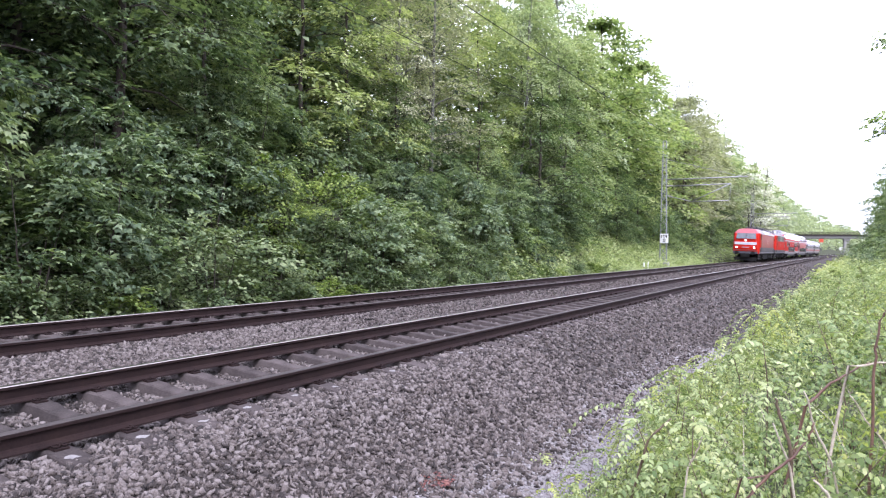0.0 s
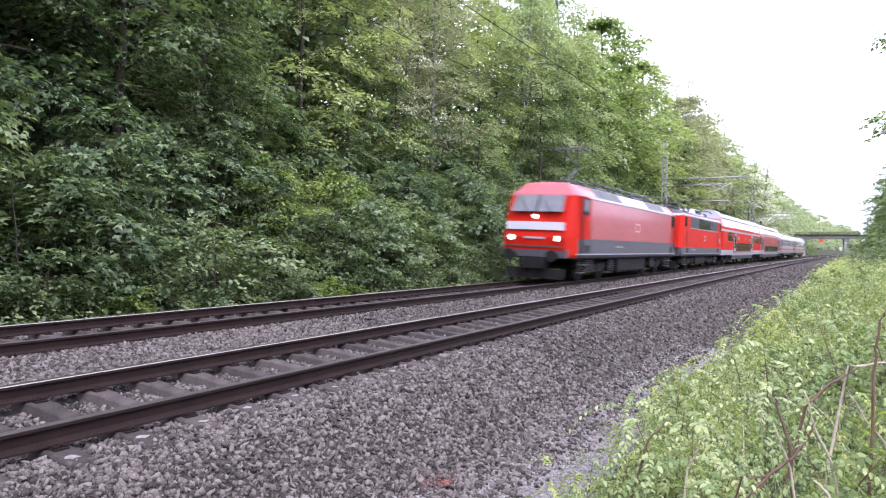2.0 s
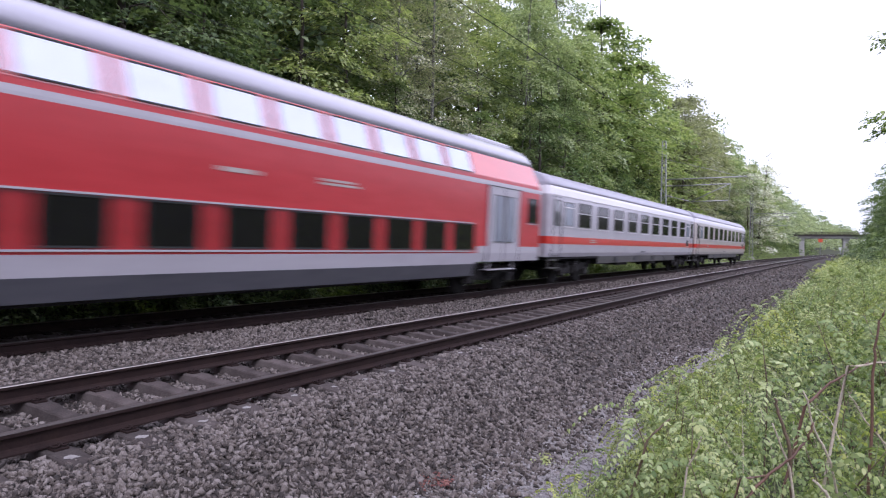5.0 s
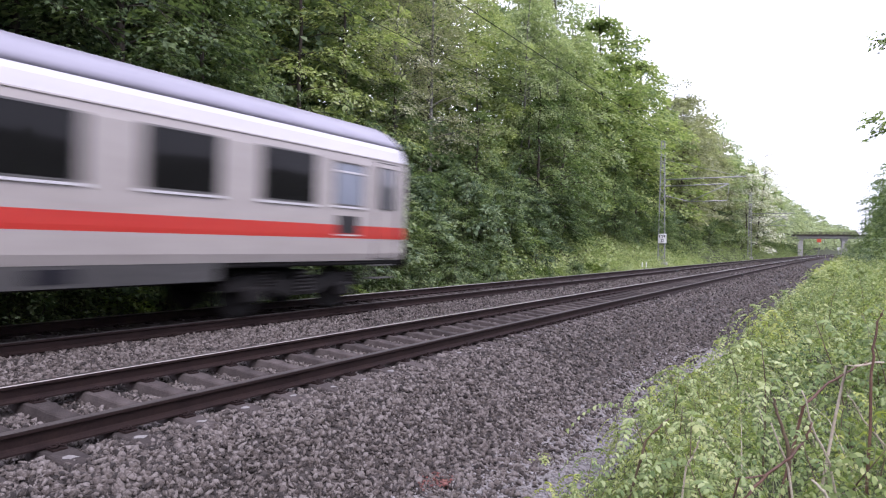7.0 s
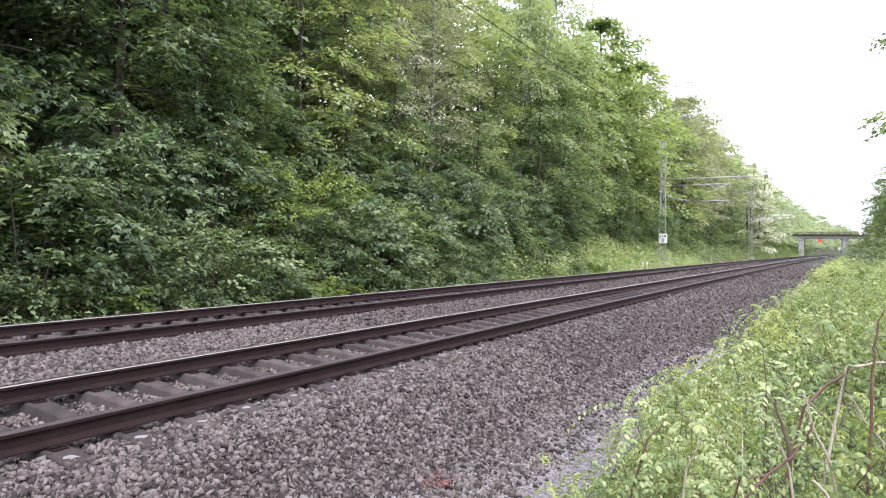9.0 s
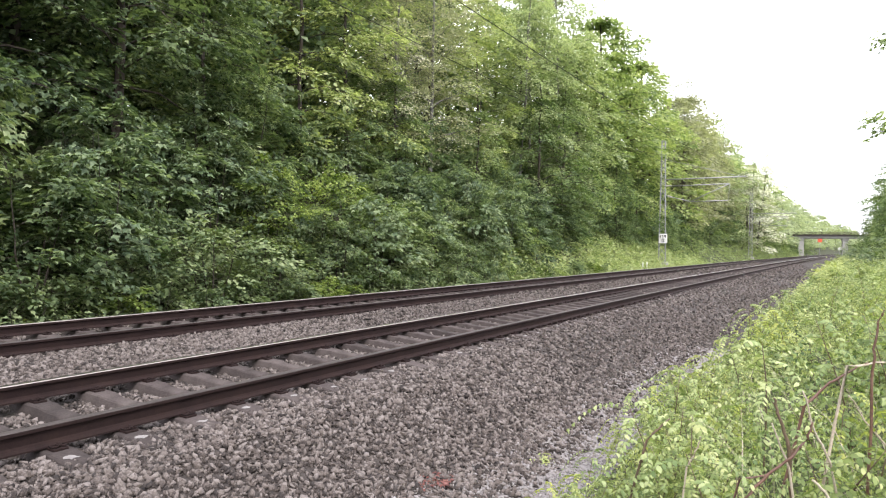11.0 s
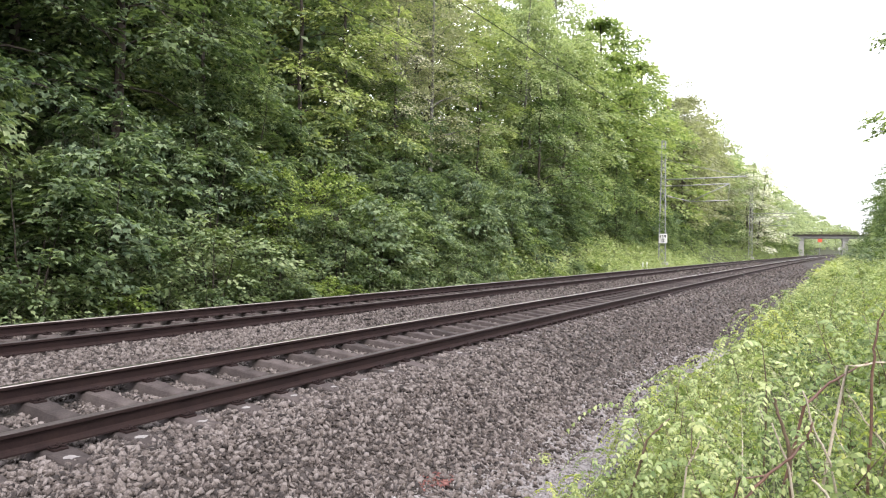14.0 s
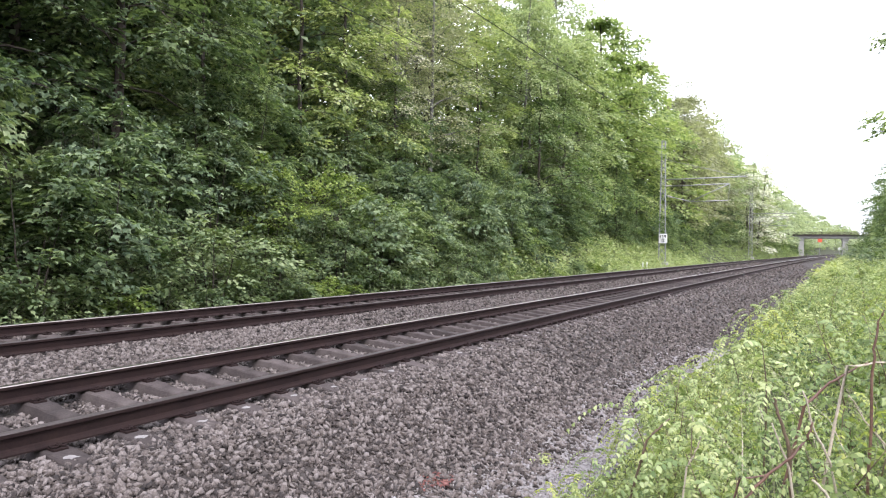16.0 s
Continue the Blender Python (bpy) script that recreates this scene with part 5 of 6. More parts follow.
IC = [(1.05, 1.34), (1.2, 1.39), (1.6, 1.41), (3.1, 1.40), (3.5, 1.33), (3.74, 1.23), (3.94, 1.02), (4.08, 0.74), (4.17, 0.4), (4.2, 0.0)]


def passenger_coach(kind):
    L = 26.4
    v = empty("passenger_coach")
    tagged(v, "white long-distance coach with a red stripe and lilac-grey roof" if kind == 0 else "dusty white long-distance coach with a red stripe at the train's end", "railway coach", "train")
    white = WHITEP if kind == 0 else CREAM
    nose = lambda z: float(np.interp(z, [1.0, 3.3, 3.8, 4.2], [0.0, 0.0, 0.18, 0.45]))
    # the band from 3.29 up is lighter: sky sheen on the curved shoulder, painted
    shell("body", IC, L, [(1.52, 0), (1.79, 1), (3.29, 0), (3.61, 2)], [white, STRIPE, BRIGHT], v, nose, 0.92, 0.4, 1.05, 3.6, cuts=(6.0, 20.4), label="white coach body with a red stripe and sky sheen painted along the shoulder")
    shell("roof", IC, L, [(4.3, 0)], [COACHROOF], v, nose, 0.92, 0.4, 3.6, 4.2, cuts=(6.0, 20.4), label="lilac-grey rounded roof")
    side_panel("rain_gutter", v, IC, L, 0.6, 25.8, 3.265, 3.29, [CREAM], 0.02)
    for k in range(9):
        x = 3.24 + 2.27 * k
        side_panel("window", v, IC, L, x, x + 1.34, 2.2, 3.1, [WINDOW, STEEL], 0.012, rim=0.03)
        side_panel("window_sill", v, IC, L, x - 0.06, x + 1.4, 2.12, 2.16, [SILVER], 0.03)
        if kind == 0:
            side_panel("window_bar", v, IC, L, x, x + 1.34, 2.7, 2.735, [SILVER], 0.026)
    for x in (1.75, 23.35):
        side_panel("frosted_window", v, IC, L, x, x + 0.85, 2.22, 3.05, [FROSTED, STEEL], 0.012, rim=0.03)
        side_panel("window_sill", v, IC, L, x - 0.06, x + 0.91, 2.14, 2.18, [SILVER], 0.03)
        side_panel("window_bar", v, IC, L, x, x + 0.85, 2.86, 2.9, [SILVER], 0.026)
    for x in (0.62, 24.72):
        side_panel("door", v, IC, L, x, x + 0.8, 1.1, 3.2, [white, RUBBER], 0.004, rim=0.014, label="folding door with a tall window")
        side_panel("door_stripe", v, IC, L, x, x + 0.8, 1.52, 1.79, [STRIPE], 0.008)
        side_panel("door_window", v, IC, L, x + 0.12, x + 0.62, 2.2, 3.08, [SCREEN, RUBBER], 0.014, rim=0.02)
        for side in (-1, 1):
            handrail(v, L, x + 0.74, 1.5, 2.5, side, IC)
            step(v, L, x, x + 0.8, 0.95, side, 1.36)
            step(v, L, x, x + 0.8, 0.66, side, 1.36)
    for x in (23.45,):
        side_panel("destination_box", v, IC, L, x, x + 0.65, 1.62, 1.98, [RUBBER], 0.008)
        side_panel("destination_sill", v, IC, L, x - 0.05, x + 0.7, 1.57, 1.6, [SILVER], 0.014)
    bars("lettering", v, L, IC, 4.6, 5.4, 1.58, 1.74, 2, CREAM)
    bars("lettering", v, L, IC, 12.5, 13.3, 1.2, 1.3, 1, DUSTGREY)
    side_panel("skirt", v, [(0.4, 1.26), (1.1, 1.34)], L, 6.0, 20.6, 0.74, 1.06, [SKIRTGREY], 0.0)
    for a, b, z in ((6.3, 8.6, 0.7), (9.2, 11.0, 0.6), (11.6, 14.4, 0.7), (15.1, 16.6, 0.58), (17.2, 20.2, 0.7)):
        underbox(v, L, a, b, z, 1.05, UNDER, 1.16, 0, "underfloor_box")
    for x in (8.2, 11.5, 14.9, 17.6):
        side_panel("vent_grille", v, [(0.4, 1.26), (1.1, 1.34)], L, x, x + 0.6, 0.8, 1.0, [LOUVRE], 0.012)
    underbox(v, L, 0.6, 25.8, 0.95, 1.06, UNDER, 1.3, 0, "underframe")
    bm = bmesh.new()
    for s in (-1, 1):
        x = s * (L / 2 - 0.24)
        box(bm, min(x, x - s * 0.06), max(x, x - s * 0.06), -0.45, 0.45, 1.3, 3.2, 0.02)
    part("end_door", bm, INTERIOR, v)
    if kind == 1:
        for y in (-1.05, 1.05):
            disc("tail_lamp", v, (L / 2 - 0.32, y, 1.35), (1, 0, 0), 0.09, 0.06, RED)
    bogie(v, 3.6, L)
    bogie(v, L - 3.6, L)
    coach_end(v, L, 1.2, 3.45, 0.55)
    buffers(v, L)
    return v


LENGTHS = [19.2, 16.75, 26.8, 26.8, 26.4, 26.4]
TRAIN = [locomotive_a(), locomotive_b(), double_deck_coach(0), double_deck_coach(1), passenger_coach(0), passenger_coach(1)]


# ---- overhead line ----
def mast(x, u=13.6):
    z = surface(x, u)
    top = 11.0
    m = empty("catenary_mast", pose(x, u + bend(x), 0, 0, 0, heading(x)))
    tagged(m, "grey galvanised lattice mast of the overhead line", "catenary mast", "overhead line masts")
    for sgn in (-1, 1):
        bm = bmesh.new()
        secs = []
        for zz, off in ((z - 0.2, 0.3), (top, 0.14)):
            y = sgn * off
            secs.append([(-0.09, y - 0.035, zz), (0.09, y - 0.035, zz), (0.09, y + 0.035, zz), (-0.09, y + 0.035, zz)])
        loft(bm, secs)
        part("leg", bm, GALV, m)
    n = 16
    for i in range(n):
        za, zb = z + 0.3 + (top - z - 0.5) * i / n, z + 0.3 + (top - z - 0.5) * (i + 1) / n
        w = lambda q: 0.3 - 0.16 * (q - z) / (top - z)
        s = 1 if i % 2 else -1
        bm = bmesh.new()
        tube(bm, [(0.08, s * w(za), za), (0.08, -s * w(zb), zb)], 0.022, 5)
        tube(bm, [(-0.08, -s * w(za), za), (-0.08, s * w(zb), zb)], 0.022, 5)
        part("brace", bm, GALV, m)
    bm = bmesh.new()
    box(bm, -0.12, 0.12, -0.17, 0.17, top, top + 0.04)
    part("cap_plate", bm, GALV, m)
    bm = bmesh.new()
    box(bm, -0.4, 0.4, -0.5, 0.5, z - 0.5, z + 0.32, 0.05)
    part("foundation", bm, PALE, m, "pale concrete foundation block")
    # outrigger over both tracks and the arms of the far track
    bm = bmesh.new()
    tube(bm, [(0, -0.15, 7.6), (0, -6.7, 7.6)], 0.055, 8)
    tube(bm, [(0, -0.13, 9.4), (0, -6.3, 7.62)], 0.02, 6)
    part("outrigger", bm, GALV, m)
    bm = bmesh.new()
    tube(bm, [(0, -0.2, 7.02), (0, -5.4, 7.05)], 0.042, 8)
    tube(bm, [(0, -2.3, 5.62), (0, -5.4, 7.04)], 0.045, 8)
    tube(bm, [(0, -2.3, 5.62), (0, -5.3, 5.64)], 0.04, 8)
    tube(bm, [(0, -2.3, 5.62), (0, -0.25, 6.2)], 0.03, 8)
    tube(bm, [(0, -5.35, 5.66), (0, -5.45, 7.1)], 0.02, 6)
    part("cantilever", bm, GALV, m)
    bm = bmesh.new()
    for y0, y1, z0, z1 in ((-0.3, -0.75, 7.055, 7.06), (-0.35, -0.8, 6.17, 6.05)):
        for k in range(5):
            a, b = k / 5, (k + 0.55) / 5
            tube(bm, [(0, y0 + (y1 - y0) * a, z0 + (z1 - z0) * a), (0, y0 + (y1 - y0) * b, z0 + (z1 - z0) * b)], 0.07, 8)
    part("insulator", bm, CREAM, m)
    return m


def km_board(x, u=13.6):
    """White distance board on two brackets, facing the oncoming line."""
    z = 2.42
    b = empty("distance_board", pose(x - 0.16, u + bend(x) - 0.1, z, 0, 0, heading(x)))
    tagged(b, "white enamel distance board with black figures on the mast", "sign")
    bm = bmesh.new()
    box(bm, -0.025, 0.0, -0.36, 0.36, -0.41, 0.41, 0.008)
    part("board", bm, BOARD, b)
    bm = bmesh.new()
    for s in (-1, 1):
        box(bm, 0.0, 0.09, -0.3, 0.3, s * 0.25 - 0.02, s * 0.25 + 0.02)
    part("bracket", bm, GALV, b)
    bm = bmesh.new()
    for y0, y1, z0, z1 in ((0.2, 0.25, 0.05, 0.3), (-0.02, 0.12, 0.25, 0.3), (-0.02, 0.03, 0.05, 0.25), (-0.25, -0.1, 0.25, 0.3), (-0.25, -0.2, 0.05, 0.25), (-0.2, -0.1, 0.15, 0.19), (-0.14, -0.1, 0.19, 0.25),
                           (-0.1, 0.1, -0.09, -0.04), (-0.1, 0.1, -0.32, -0.27), (0.05, 0.1, -0.27, -0.09), (-0.1, -0.05, -0.27, -0.09)):
        box(bm, -0.032, -0.025, y0, y1, z0, z1)
    part("figure_bars", bm, RUBBER, b)


BOARD = plain("white_enamel", (0.8, 0.8, 0.79), 0.35, vary=0.05)
for mx in (59.0, 119.0):
    mast(mx)
km_board(59.0)


def wire(label, centre, height, xs, r):
    bm = bmesh.new()
    tube(bm, [(x, centre + bend(x), height(x)) for x in xs], r, 5)
    tagged(part("overhead_wire", bm, WIRE), label, "overhead wire", "overhead wires")


def span(x, at, low, mast0=-1.0, reach=60.0):
    k = ((x - mast0) % reach) / reach * 2 - 1
    return low + (at - low) * k * k


XS = [x * 3.0 for x in range(-20, 100)]
wire("thin dark carrying wire over the near track", NEAR, lambda x: 6.05 + 0.0005 * (x - 12) ** 2 if -20 < x < 59 else span(x, 7.1, 6.1), XS, 0.009)
wire("thin dark contact wire over the near track", NEAR + 0.1, lambda x: 4.95 + 0.45 * min(1, max(0, x - 20) / 40), XS, 0.006)
wire("thin dark carrying wire over the far track", FAR, lambda x: span(x, 7.1, 6.5), XS, 0.005)
wire("thin dark contact wire over the far track", FAR - 0.1, lambda x: 5.62, XS, 0.005)


# ---- road bridge across the line ----
def build_bridge():
    X = 226.0
    b = empty("road_bridge", pose(X, bend(X), 0, 0, 0, heading(X) + 4))
    tagged(b, "concrete road bridge with dark railing across the railway", "bridge")
    bm = bmesh.new()
    box(bm, -4.0, 4.0, -22, 26, 5.35, 6.3, 0.1)
    part("deck", bm, PALE, b)
    for x in (-4.15, 4.15):
        bm = bmesh.new()
        box(bm, x - 0.2, x + 0.2, -22, 26, 5.95, 6.5, 0.04)
        part("edge_beam", bm, CONCRETE, b)
        bm = bmesh.new()
        for z in (6.72, 7.0, 7.28):
            tube(bm, [(x, -22, z), (x, 26, z)], 0.035, 5)
        for k in range(33):
            y = -22 + 1.5 * k
            box(bm, x - 0.02, x + 0.02, y - 0.03, y + 0.03, 6.5, 7.28)
        part("railing", bm, RUST, b, "dark steel railing")
    for y in (13.3, 2.0):
        for x in (-2.6, 0.0, 2.6):
            bm = bmesh.new()
            loft(bm, [[(x - w, y - 0.75 * w, z), (x + w, y - 0.75 * w, z), (x + w, y + 0.75 * w, z), (x - w, y + 0.75 * w, z)] for z, w in ((-1.0, 1.0), (4.5, 0.9), (5.35, 1.25))])
            part("pier", bm, PALE, b)
    for y in (23.0, -19.0):
        bm = bmesh.new()
        box(bm, -4.2, 4.2, y - 1.6, y + 1.6, 2.0, 6.3, 0.1)
        part("abutment", bm, PALE, b)


build_bridge()

SIGNALRED = plain("signal_red", (0.72, 0.1, 0.05), 0.4)


def build_signs():
    X = 300.0
    s = empty("signal_board", pose(X, 12.6 + bend(X), surface(X, 12.6), 0, 0, heading(X)))
    tagged(s, "red board on a tall post beyond the bridge", "railway signal")
    bm = bmesh.new()
    tube(bm, [(0, 0, -0.3), (0, 0, 7.0)], 0.09, 8)
    part("post", bm, GALV, s)
    bm = bmesh.new()
    box(bm, -0.16, -0.1, -0.75, 0.75, 5.5, 7.4, 0.02)
    part("board", bm, SIGNALRED, s)
    X = 150.0
    s = empty("round_sign", pose(X, 1.4 + bend(X), surface(X, 1.4), 0, 0, heading(X)))
    tagged(s, "small white round sign on a post on the verge", "sign")
    bm = bmesh.new()
    tube(bm, [(0, 0, -0.2), (0, 0, 2.9)], 0.04, 8)
    part("post", bm, GALV, s)
    bm = bmesh.new()
    tube(bm, [(-0.05, 0, 2.65), (-0.08, 0, 2.65)], 0.34, 20)
    part("disc", bm, BOARD, s)
    for x, u in ((50.2, 12.95), (51.6, 13.0)):
        s = empty("marker_post", pose(x, u + bend(x), surface(x, u)))
        tagged(s, "short white concrete marker post beside the track", "post", "marker posts")
        bm = bmesh.new()
        tube(bm, [(0, 0, -0.2), (0, 0, 0.76), (0, 0, 0.8)], [0.05, 0.042, 0.02], 8)
        part("post", bm, BOARD, s)


build_signs()


# ---- saplings, canes and weeds on the near verge ----
def sapling(name, label, seed, height, compound, leaflets, size, slim, leaf_mat, bend_out=0.22):
    """An upright shoot with feathered leaves that droop from it."""
    rng = np.random.default_rng(seed)
    ob = empty(name)
    tagged(ob, label, "shrub", "verge saplings")
    a = rng.uniform(0, 6.28)
    pts = [Vector((bend_out * height * (k / 5) ** 2 * math.cos(a) + rng.normal(0, 0.01), bend_out * height * (k / 5) ** 2 * math.sin(a) + rng.normal(0, 0.01), -0.1 + (height + 0.1) * k / 5)) for k in range(6)]
    bm, stalks = bmesh.new(), bmesh.new()
    tube(bm, pts, [0.008, 0.007, 0.006, 0.005, 0.004, 0.002], 5)
    V = []
    for c in range(compound):
        f = 0.25 + 0.75 * (c + 0.5) / compound
        j = min(4, int(f * 5))
        base = pts[j].lerp(pts[j + 1], f * 5 - j)
        ang = a + c * 2.4 + rng.normal(0, 0.3)
        ln = height * rng.uniform(0.3, 0.46)
        out = Vector((math.cos(ang), math.sin(ang), 0))
        rise, drop = rng.uniform(0.35, 0.7), rng.uniform(0.8, 1.5)
        rach = [base + out * ln * q + Vector((0, 0, ln * (rise * q - drop * q * q))) for q in (0, 0.25, 0.5, 0.75, 1.0)]
        tube(stalks, rach[::2], [0.003, 0.0024, 0.0012], 3, caps=False)
        side = out.cross(Vector((0, 0, 1)))
        for q in range(leaflets):
            g = 0.18 + 0.82 * q / (leaflets - 1)
            i = min(3, int(g * 4))
            p = rach[i].lerp(rach[i + 1], g * 4 - i)
            along = (rach[i + 1] - rach[i]).normalized()
            for sgn in ((-1, 1) if q < leaflets - 1 else (0,)):
                way = (side * sgn + along * (0.45 if sgn else 1.0) + Vector((0, 0, -rng.uniform(0.15, 0.75)))).normalized()
                nrm = (Vector((0, 0, 1)) + out * 0.5 + Vector(rng.normal(0, 0.28, 3))).normalized()
                wide = way.cross(nrm).normalized()
                up = wide.cross(way)
                s = size * rng.uniform(0.75, 1.2)
                V.append([p + way * (s * e) + wide * (s * slim * g) + up * (s * h) for e, g, h in ((0, 0, 0), (0.28, 0.85, 0.05), (0.7, 0.8, 0.04), (1, 0, -0.12), (0.7, -0.8, 0.04), (0.28, -0.85, 0.05))])
    part("stem", bm, CANE, ob)
    tagged(part("leaf_stalk", stalks, GREENSTALK, ob), kind="stuff")
    n = len(V)
    F = np.array([(0, 1, 5), (1, 2, 5), (2, 4, 5), (2, 3, 4)])[None] + 6 * np.arange(n)[:, None, None]
    raw("foliage", np.array([[tuple(q) for q in leafv] for leafv in V]).reshape(-1, 3), F.reshape(-1, 3), leaf_mat, ob)
    return ob


GREENSTALK = material("green_stalk", [(0.1, 0.13, 0.04), (0.17, 0.2, 0.08)], 0.6, 9.0)
CANE = material("cane_bark", [(0.05, 0.035, 0.02), (0.11, 0.075, 0.045), (0.16, 0.12, 0.08)], 0.7, 8.0)
REDCANE = material("red_bramble_cane", [(0.06, 0.035, 0.024), (0.12, 0.062, 0.042), (0.19, 0.115, 0.08)], 0.55, 9.0)
DRYCANE = material("dry_stalk", [(0.24, 0.2, 0.14), (0.38, 0.33, 0.25), (0.5, 0.45, 0.36)], 0.8, 9.0)
SHOOTS = [sapling("ash_sapling", "fresh light green sapling with feathered leaves", 300 + i, 0.75 + 0.12 * i, 19 + i, 11, 0.046, 0.27, (SHOOT, SHOOT, SPROUT, SHOOT, HERB)[i]) for i in range(5)]
SHOOTS += [sapling("bramble_bush", "bramble shoot with broad green leaves", 320 + i, 0.6 + 0.1 * i, 16, 4, 0.058, 0.34, HERBSHOOT) for i, HERBSHOOT in enumerate((SHOOT, BRAMBLE, HERB))]


def plant_verge():
    rng = np.random.default_rng(404)
    used = set()

    def put(i, x, u, turn, s):
        m = pose(x, u, surface(x, u) - 0.03, rng.normal(0, 7), rng.normal(0, 7), turn) @ Matrix.Diagonal((s, s, s, 1))
        if i in used:
            copy_thing(SHOOTS[i], m)
        else:
            used.add(i)
            x, u = 4.2 + 0.7 * i, -0.4 - 0.2 * (i % 3)
            SHOOTS[i].matrix_basis = pose(x, u, surface(x, u) - 0.03, 0, 0, turn)
    for x, u, s in ((3.6, 1.05, 0.55), (3.8, 1.3, 0.55), (4.0, 1.5, 0.55), (4.25, 1.7, 0.55), (4.35, 1.35, 0.6), (4.6, 1.55, 0.58), (4.9, 1.35, 0.65), (5.3, 1.4, 0.62), (5.8, 1.25, 0.7), (6.4, 1.5, 0.6), (7.2, 1.65, 0.6), (8.2, 1.75, 0.6), (9.6, 1.85, 0.55), (3.7, 0.6, 0.75), (3.9, 0.8, 0.75), (4.3, 0.95, 0.75), (4.8, 0.9, 0.7), (5.3, 0.95, 0.72), (5.8, 0.9, 0.85), (6.3, 1.1, 0.8), (6.9, 1.2, 0.8), (7.6, 1.3, 0.8), (8.4, 1.3, 0.8), (9.6, 1.25, 0.8), (11.0, 1.3, 0.9), (12.5, 1.2, 1.0)):
        for _ in range(4):
            put(int(rng.integers(5)), x + rng.normal(0, 0.15), u + rng.normal(0, 0.12), rng.uniform(0, 360), s * rng.uniform(0.8, 1.1))
    n = 0
    while n < 200:
        x, u = 1.5 + 20 * rng.random() ** 1.5, rng.uniform(-2.6, 1.7)
        if x * x + u * u < 2.9 or u > min(1.3, 0.36 * x - 0.65):
            continue
        put(int(rng.integers(5)) if rng.random() < 0.6 else 5 + int(rng.integers(3)), x, u, rng.uniform(0, 360), rng.uniform(0.6, 1.0) * (1.0 if x * x + u * u > 9 else 0.75))
        n += 1


plant_verge()


def cane(points, r, mat, label, name="bramble_cane"):
    """An arching bare stem; points are (way ahead, to the left, height)."""
    pts = [Vector(p) for p in points]
    fine = []
    for a, b in zip(pts, pts[1:]):
        for k in range(4):
            fine.append(a.lerp(b, k / 4))
    fine.append(pts[-1])
    rng = np.random.default_rng(int(abs(pts[0].x) * 1000))
    bm = bmesh.new()
    n = len(fine)
    tube(bm, [p + Vector(rng.normal(0, r * 0.35, 3)) for p in fine], [r * (1 - 0.55 * k / n) for k in range(n)], 7)
    for k in range(2, n - 1, 2):
        d = Vector(rng.normal(0, 1, 3)).normalized()
        tube(bm, [fine[k], fine[k] + d * r * 2.6], [r * 0.45, r * 0.1], 4, caps=False)
    tagged(part(name, bm, mat), label, "shrub stem", "bare stems")


RC, BC, PC = "reddish-brown thorny bramble cane", "bare brown stem among the verge plants", "dry pale stalk among the verge plants"
cane([(2.8, 0.42, -0.15), (2.86, 0.31, 0.47), (2.91, 0.23, 0.57), (2.95, 0.15, 0.64), (2.99, 0.10, 0.72), (3.0, 0.08, 0.78)], 0.0075, REDCANE, RC)
cane([(2.74, 0.5, -0.2), (2.85, 0.33, 0.55), (2.91, 0.23, 0.57)], 0.0054, REDCANE, RC)
cane([(3.3, 0.3, -0.1), (3.44, 0.13, 0.75), (3.49, 0.05, 0.84), (3.54, -0.04, 0.91), (3.59, -0.12, 0.96)], 0.0075, REDCANE, RC)
cane([(3.58, -0.12, -0.05), (3.60, -0.14, 0.88), (3.60, -0.14, 1.02), (3.61, -0.16, 1.15), (3.62, -0.18, 1.2)], 0.0075, REDCANE, RC)
cane([(3.4, 0.12, 0.0), (3.54, -0.04, 0.94), (3.63, -0.19, 0.96)], 0.008, DRYCANE, PC, "dry_stalk")
cane([(3.22, 0.14, -0.1), (3.18, 0.17, 0.61), (3.15, 0.22, 0.76), (3.14, 0.23, 0.84)], 0.01, CANE, BC, "bare_stem")
cane([(3.1, 0.1, -0.1), (3.07, 0.16, 0.54), (3.05, 0.19, 0.63), (3.02, 0.23, 0.75)], 0.006, DRYCANE, PC, "dry_stalk")
cane([(3.3, -0.1, -0.1), (3.15, 0.02, 0.59), (3.11, 0.08, 0.73), (3.09, 0.12, 0.89)], 0.006, DRYCANE, PC, "dry_stalk")
cane([(4.1, -0.3, 0.0), (4.0, -0.22, 0.48), (3.94, -0.12, 0.62), (3.9, -0.05, 0.74)], 0.006, DRYCANE, PC, "dry_stalk")
cane([(3.5, 1.1, -0.5), (3.67, 0.9, 0.41), (3.73, 0.79, 0.53)], 0.009, CANE, BC, "bare_stem")
cane([(3.3, 0.7, -0.3), (3.37, 0.63, 0.39), (3.39, 0.58, 0.5), (3.4, 0.57, 0.55)], 0.006, DRYCANE, PC, "dry_stalk")
cane([(3.1, -0.05, -0.05), (3.04, 0.02, 0.48), (3.0, 0.08, 0.55)], 0.009, DRYCANE, PC, "dry_stalk")
carpet("verge_weeds", "green weeds and leaf litter on the near verge", "undergrowth", 1.6, 10, -3.0, 1.7, 4200, 0.045, 0.3, SHOOT, 206, 0.12)
carpet("path_weeds", "sparse small weeds along the gritty path", "weeds", 3.5, 14, 1.9, 2.7, 22, 0.04, 0.3, HERB, 207, 0.02)


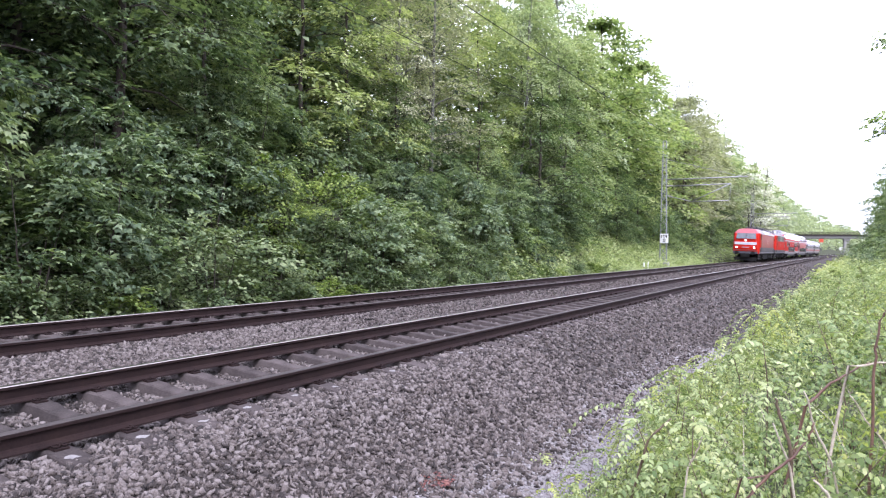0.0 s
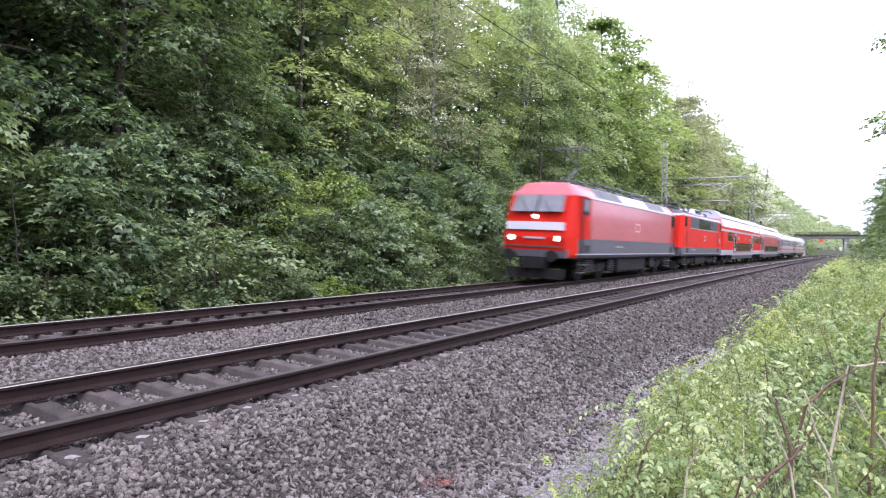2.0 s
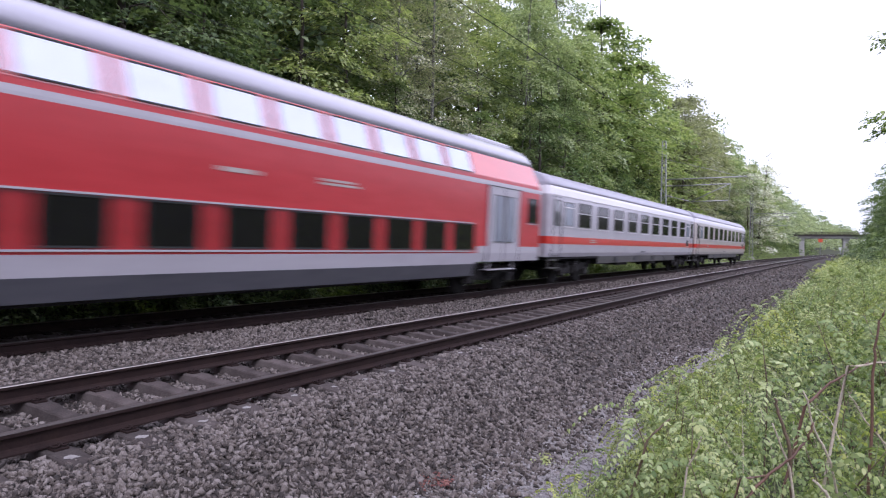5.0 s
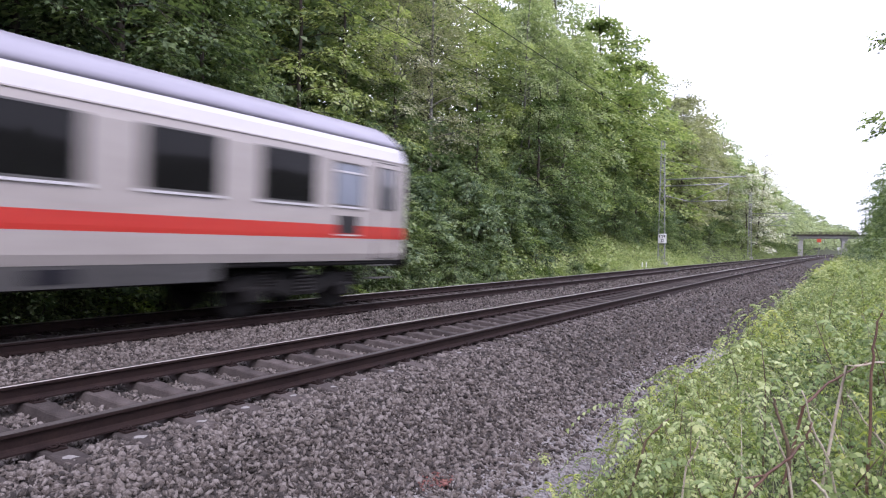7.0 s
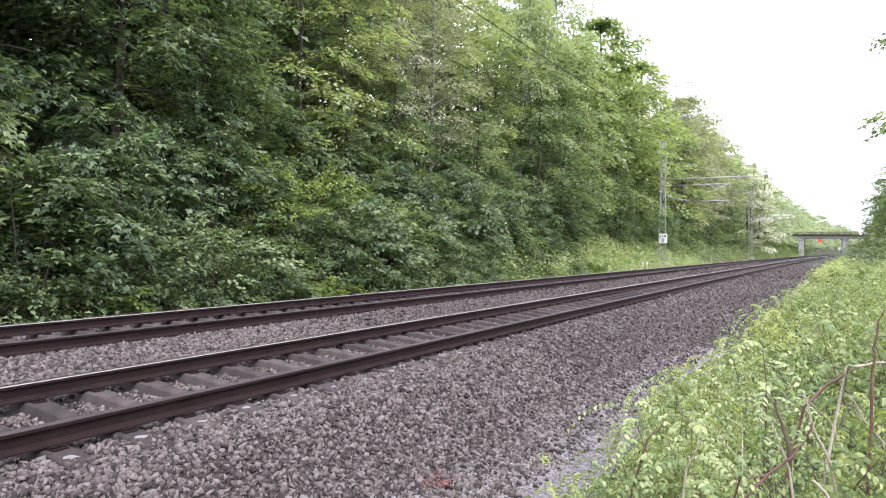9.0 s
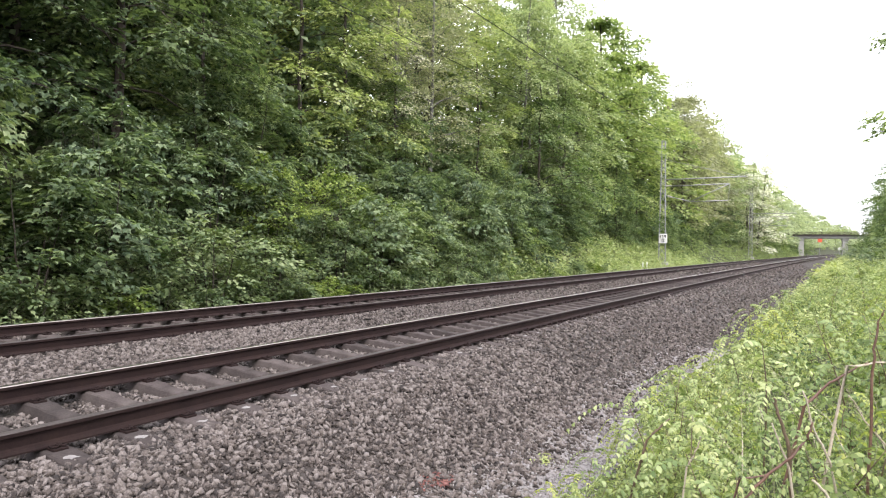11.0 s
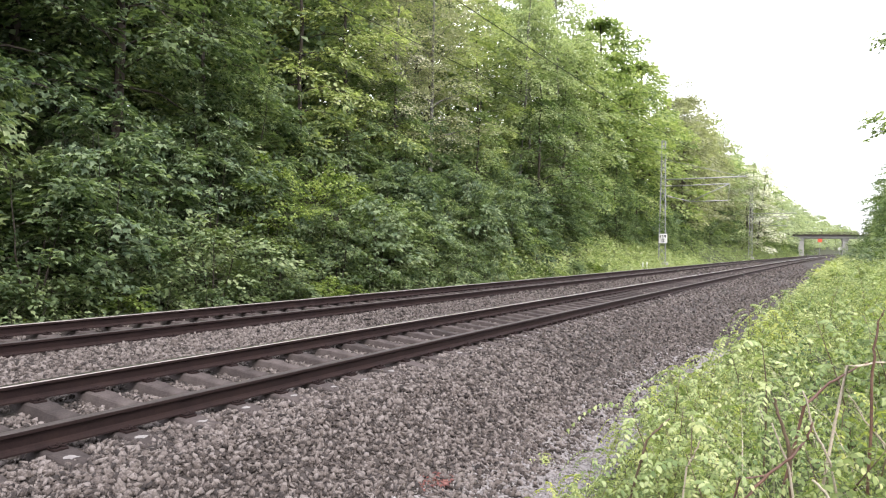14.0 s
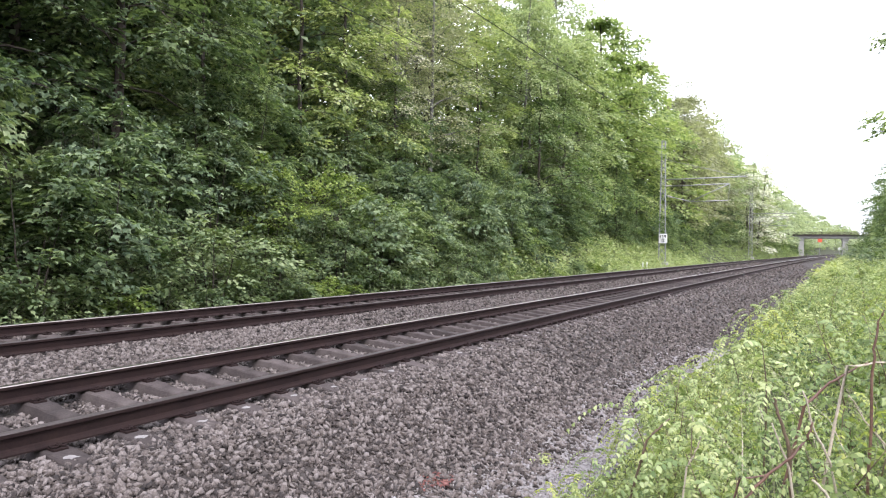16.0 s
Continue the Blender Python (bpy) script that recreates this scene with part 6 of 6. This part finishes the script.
def long_grass(name, label, n, x0, x1, u0, u1, tall, mat, seed, clear=2.0):
    """Thin arching blades and stalks standing among the verge plants."""
    rng = np.random.default_rng(seed)
    V, F = [], []
    while len(V) < n:
        x, u = x0 + (x1 - x0) * rng.random() ** 1.4, rng.uniform(u0, u1)
        if math.hypot(x, u) < clear or u > 0.36 * x - 0.5:
            continue
        a, h, w = rng.uniform(0, 2 * math.pi), tall * rng.uniform(0.5, 1.15), rng.uniform(0.0022, 0.0048)
        lean = h * rng.uniform(0.15, 0.8)
        rows = []
        for q in (0, 0.35, 0.7, 1.0):
            c = np.array((x + math.cos(a) * lean * q * q, u + math.sin(a) * lean * q * q, surface(x, u) - 0.02 + h * (q - 0.3 * q ** 3)))
            side = np.array((-math.sin(a), math.cos(a), 0)) * w * (1 - 0.85 * q)
            rows += [c - side, c + side]
        V.append(rows)
    quads = np.array([(0, 1, 3, 2), (2, 3, 5, 4), (4, 5, 7, 6)])
    F = (quads[None] + 8 * np.arange(n)[:, None, None]).reshape(-1, 4)
    tagged(raw(name, np.array(V).reshape(-1, 3), F, mat), label, "grass", kind="stuff")


long_grass("long_grass", "long green grass blades among the verge plants", 1500, 1.8, 14, -2.8, 1.5, 0.85, HERB, 211)
long_grass("dry_grass_stalks", "thin dry straw-coloured stalks among the verge plants", 260, 2.0, 8, -1.8, 1.2, 0.95, DRYCANE, 212, 2.3)


def overhanging_tree():
    """A young tree just beside the view, two of whose twigs reach into it."""
    tree = empty("young_birch", pose(9.0, -5.2, surface(9.0, -5.2)))
    tagged(tree, "young birch on the verge with thin overhanging twigs", "tree")
    base = tree.matrix_basis.translation
    tips = [Vector((8.6, -0.29, 3.81)), Vector((8.6, -0.28, 2.96)), Vector((8.6, -0.32, 2.80))]
    bm = bmesh.new()
    tube(bm, [(0, 0, -0.3), (0.05, 0.1, 2.0), (0.0, 0.3, 4.2), (0.1, 0.5, 6.4)], [0.11, 0.09, 0.06, 0.02], 8)
    part("trunk", bm, PALE_BARK, tree)
    rng = np.random.default_rng(9)
    C, O = [], []
    for t in tips:
        p = t - base
        start = Vector((0.0, 0.2, p.z - 0.9))
        mid = start.lerp(p, 0.55) + Vector((0, 0, 0.35))
        bm = bmesh.new()
        tube(bm, [start, mid, p], [0.03, 0.015, 0.004], 6)
        part("limb", bm, BARK, tree)
        for f in np.linspace(0.93, 1.0, 16):
            q = start.lerp(mid, f / 0.55) if f < 0.55 else mid.lerp(p, (f - 0.55) / 0.45)
            C.append(q + Vector(rng.normal(0, 0.035, 3)))
            O.append((0, 0.6, -0.2))
    for _ in range(120):
        d = rng.normal(size=3)
        d /= np.linalg.norm(d)
        C.append(Vector((d[0] * 1.5, -0.5 + d[1] * 1.3, 4.6 + d[2] * 2.0)))
        O.append(tuple(d * 0.6))
    V, F = leaves(C, O, 9, 0.075, 0.02, 0.06, 0.36, 15)
    raw("crown", V, F, BIRCH, tree)


overhanging_tree()


REDLEAF = foliage("reddish_weed", (0.12, 0.05, 0.045), (0.2, 0.085, 0.075), (0.3, 0.15, 0.13), 0.3)


def small_weed(x, u, mat, label, n, r, seed):
    rng = np.random.default_rng(seed)
    C = np.array([(x + rng.normal(0, r), u + rng.normal(0, r), surface(x, u) + 0.02 + abs(rng.normal(0, 0.02))) for _ in range(n)])
    V, F = leaves(C, np.tile((0.0, -0.4, 0.3), (n, 1)), 7, 0.05, 0.012, 0.04, 0.34, seed)
    weed = empty("weed", pose(x, u, surface(x, u)))
    tagged(weed, label, "weed")
    raw("leaf_tuft", V - np.array((x, u, surface(x, u))), F, mat, weed)


small_weed(5.05, 3.13, REDLEAF, "small reddish weed between the ballast stones", 22, 0.07, 61)
small_weed(6.3, 2.62, SHOOT, "small yellow-green weed at the edge of the ballast", 12, 0.05, 62)
small_weed(9.2, 2.2, SHOOT, "small green weed on the gritty path", 14, 0.06, 63)


# ---- motion ----
def motions():
    behind = 0.0
    for vehicle, length in zip(TRAIN, LENGTHS):
        rows = []
        for i in range(0, 33):
            t = i * 0.5
            x = 83.86 - 30.594 * t + 0.0212 * t * t + behind + length / 2
            p = track_point(x, FAR, ZFAR, 0, 0)
            rows.append((t, pose(p.x, p.y, p.z, math.degrees(math.atan(CANT)), 0, heading(x))))
        walk(vehicle, rows)
        behind += length


motions()
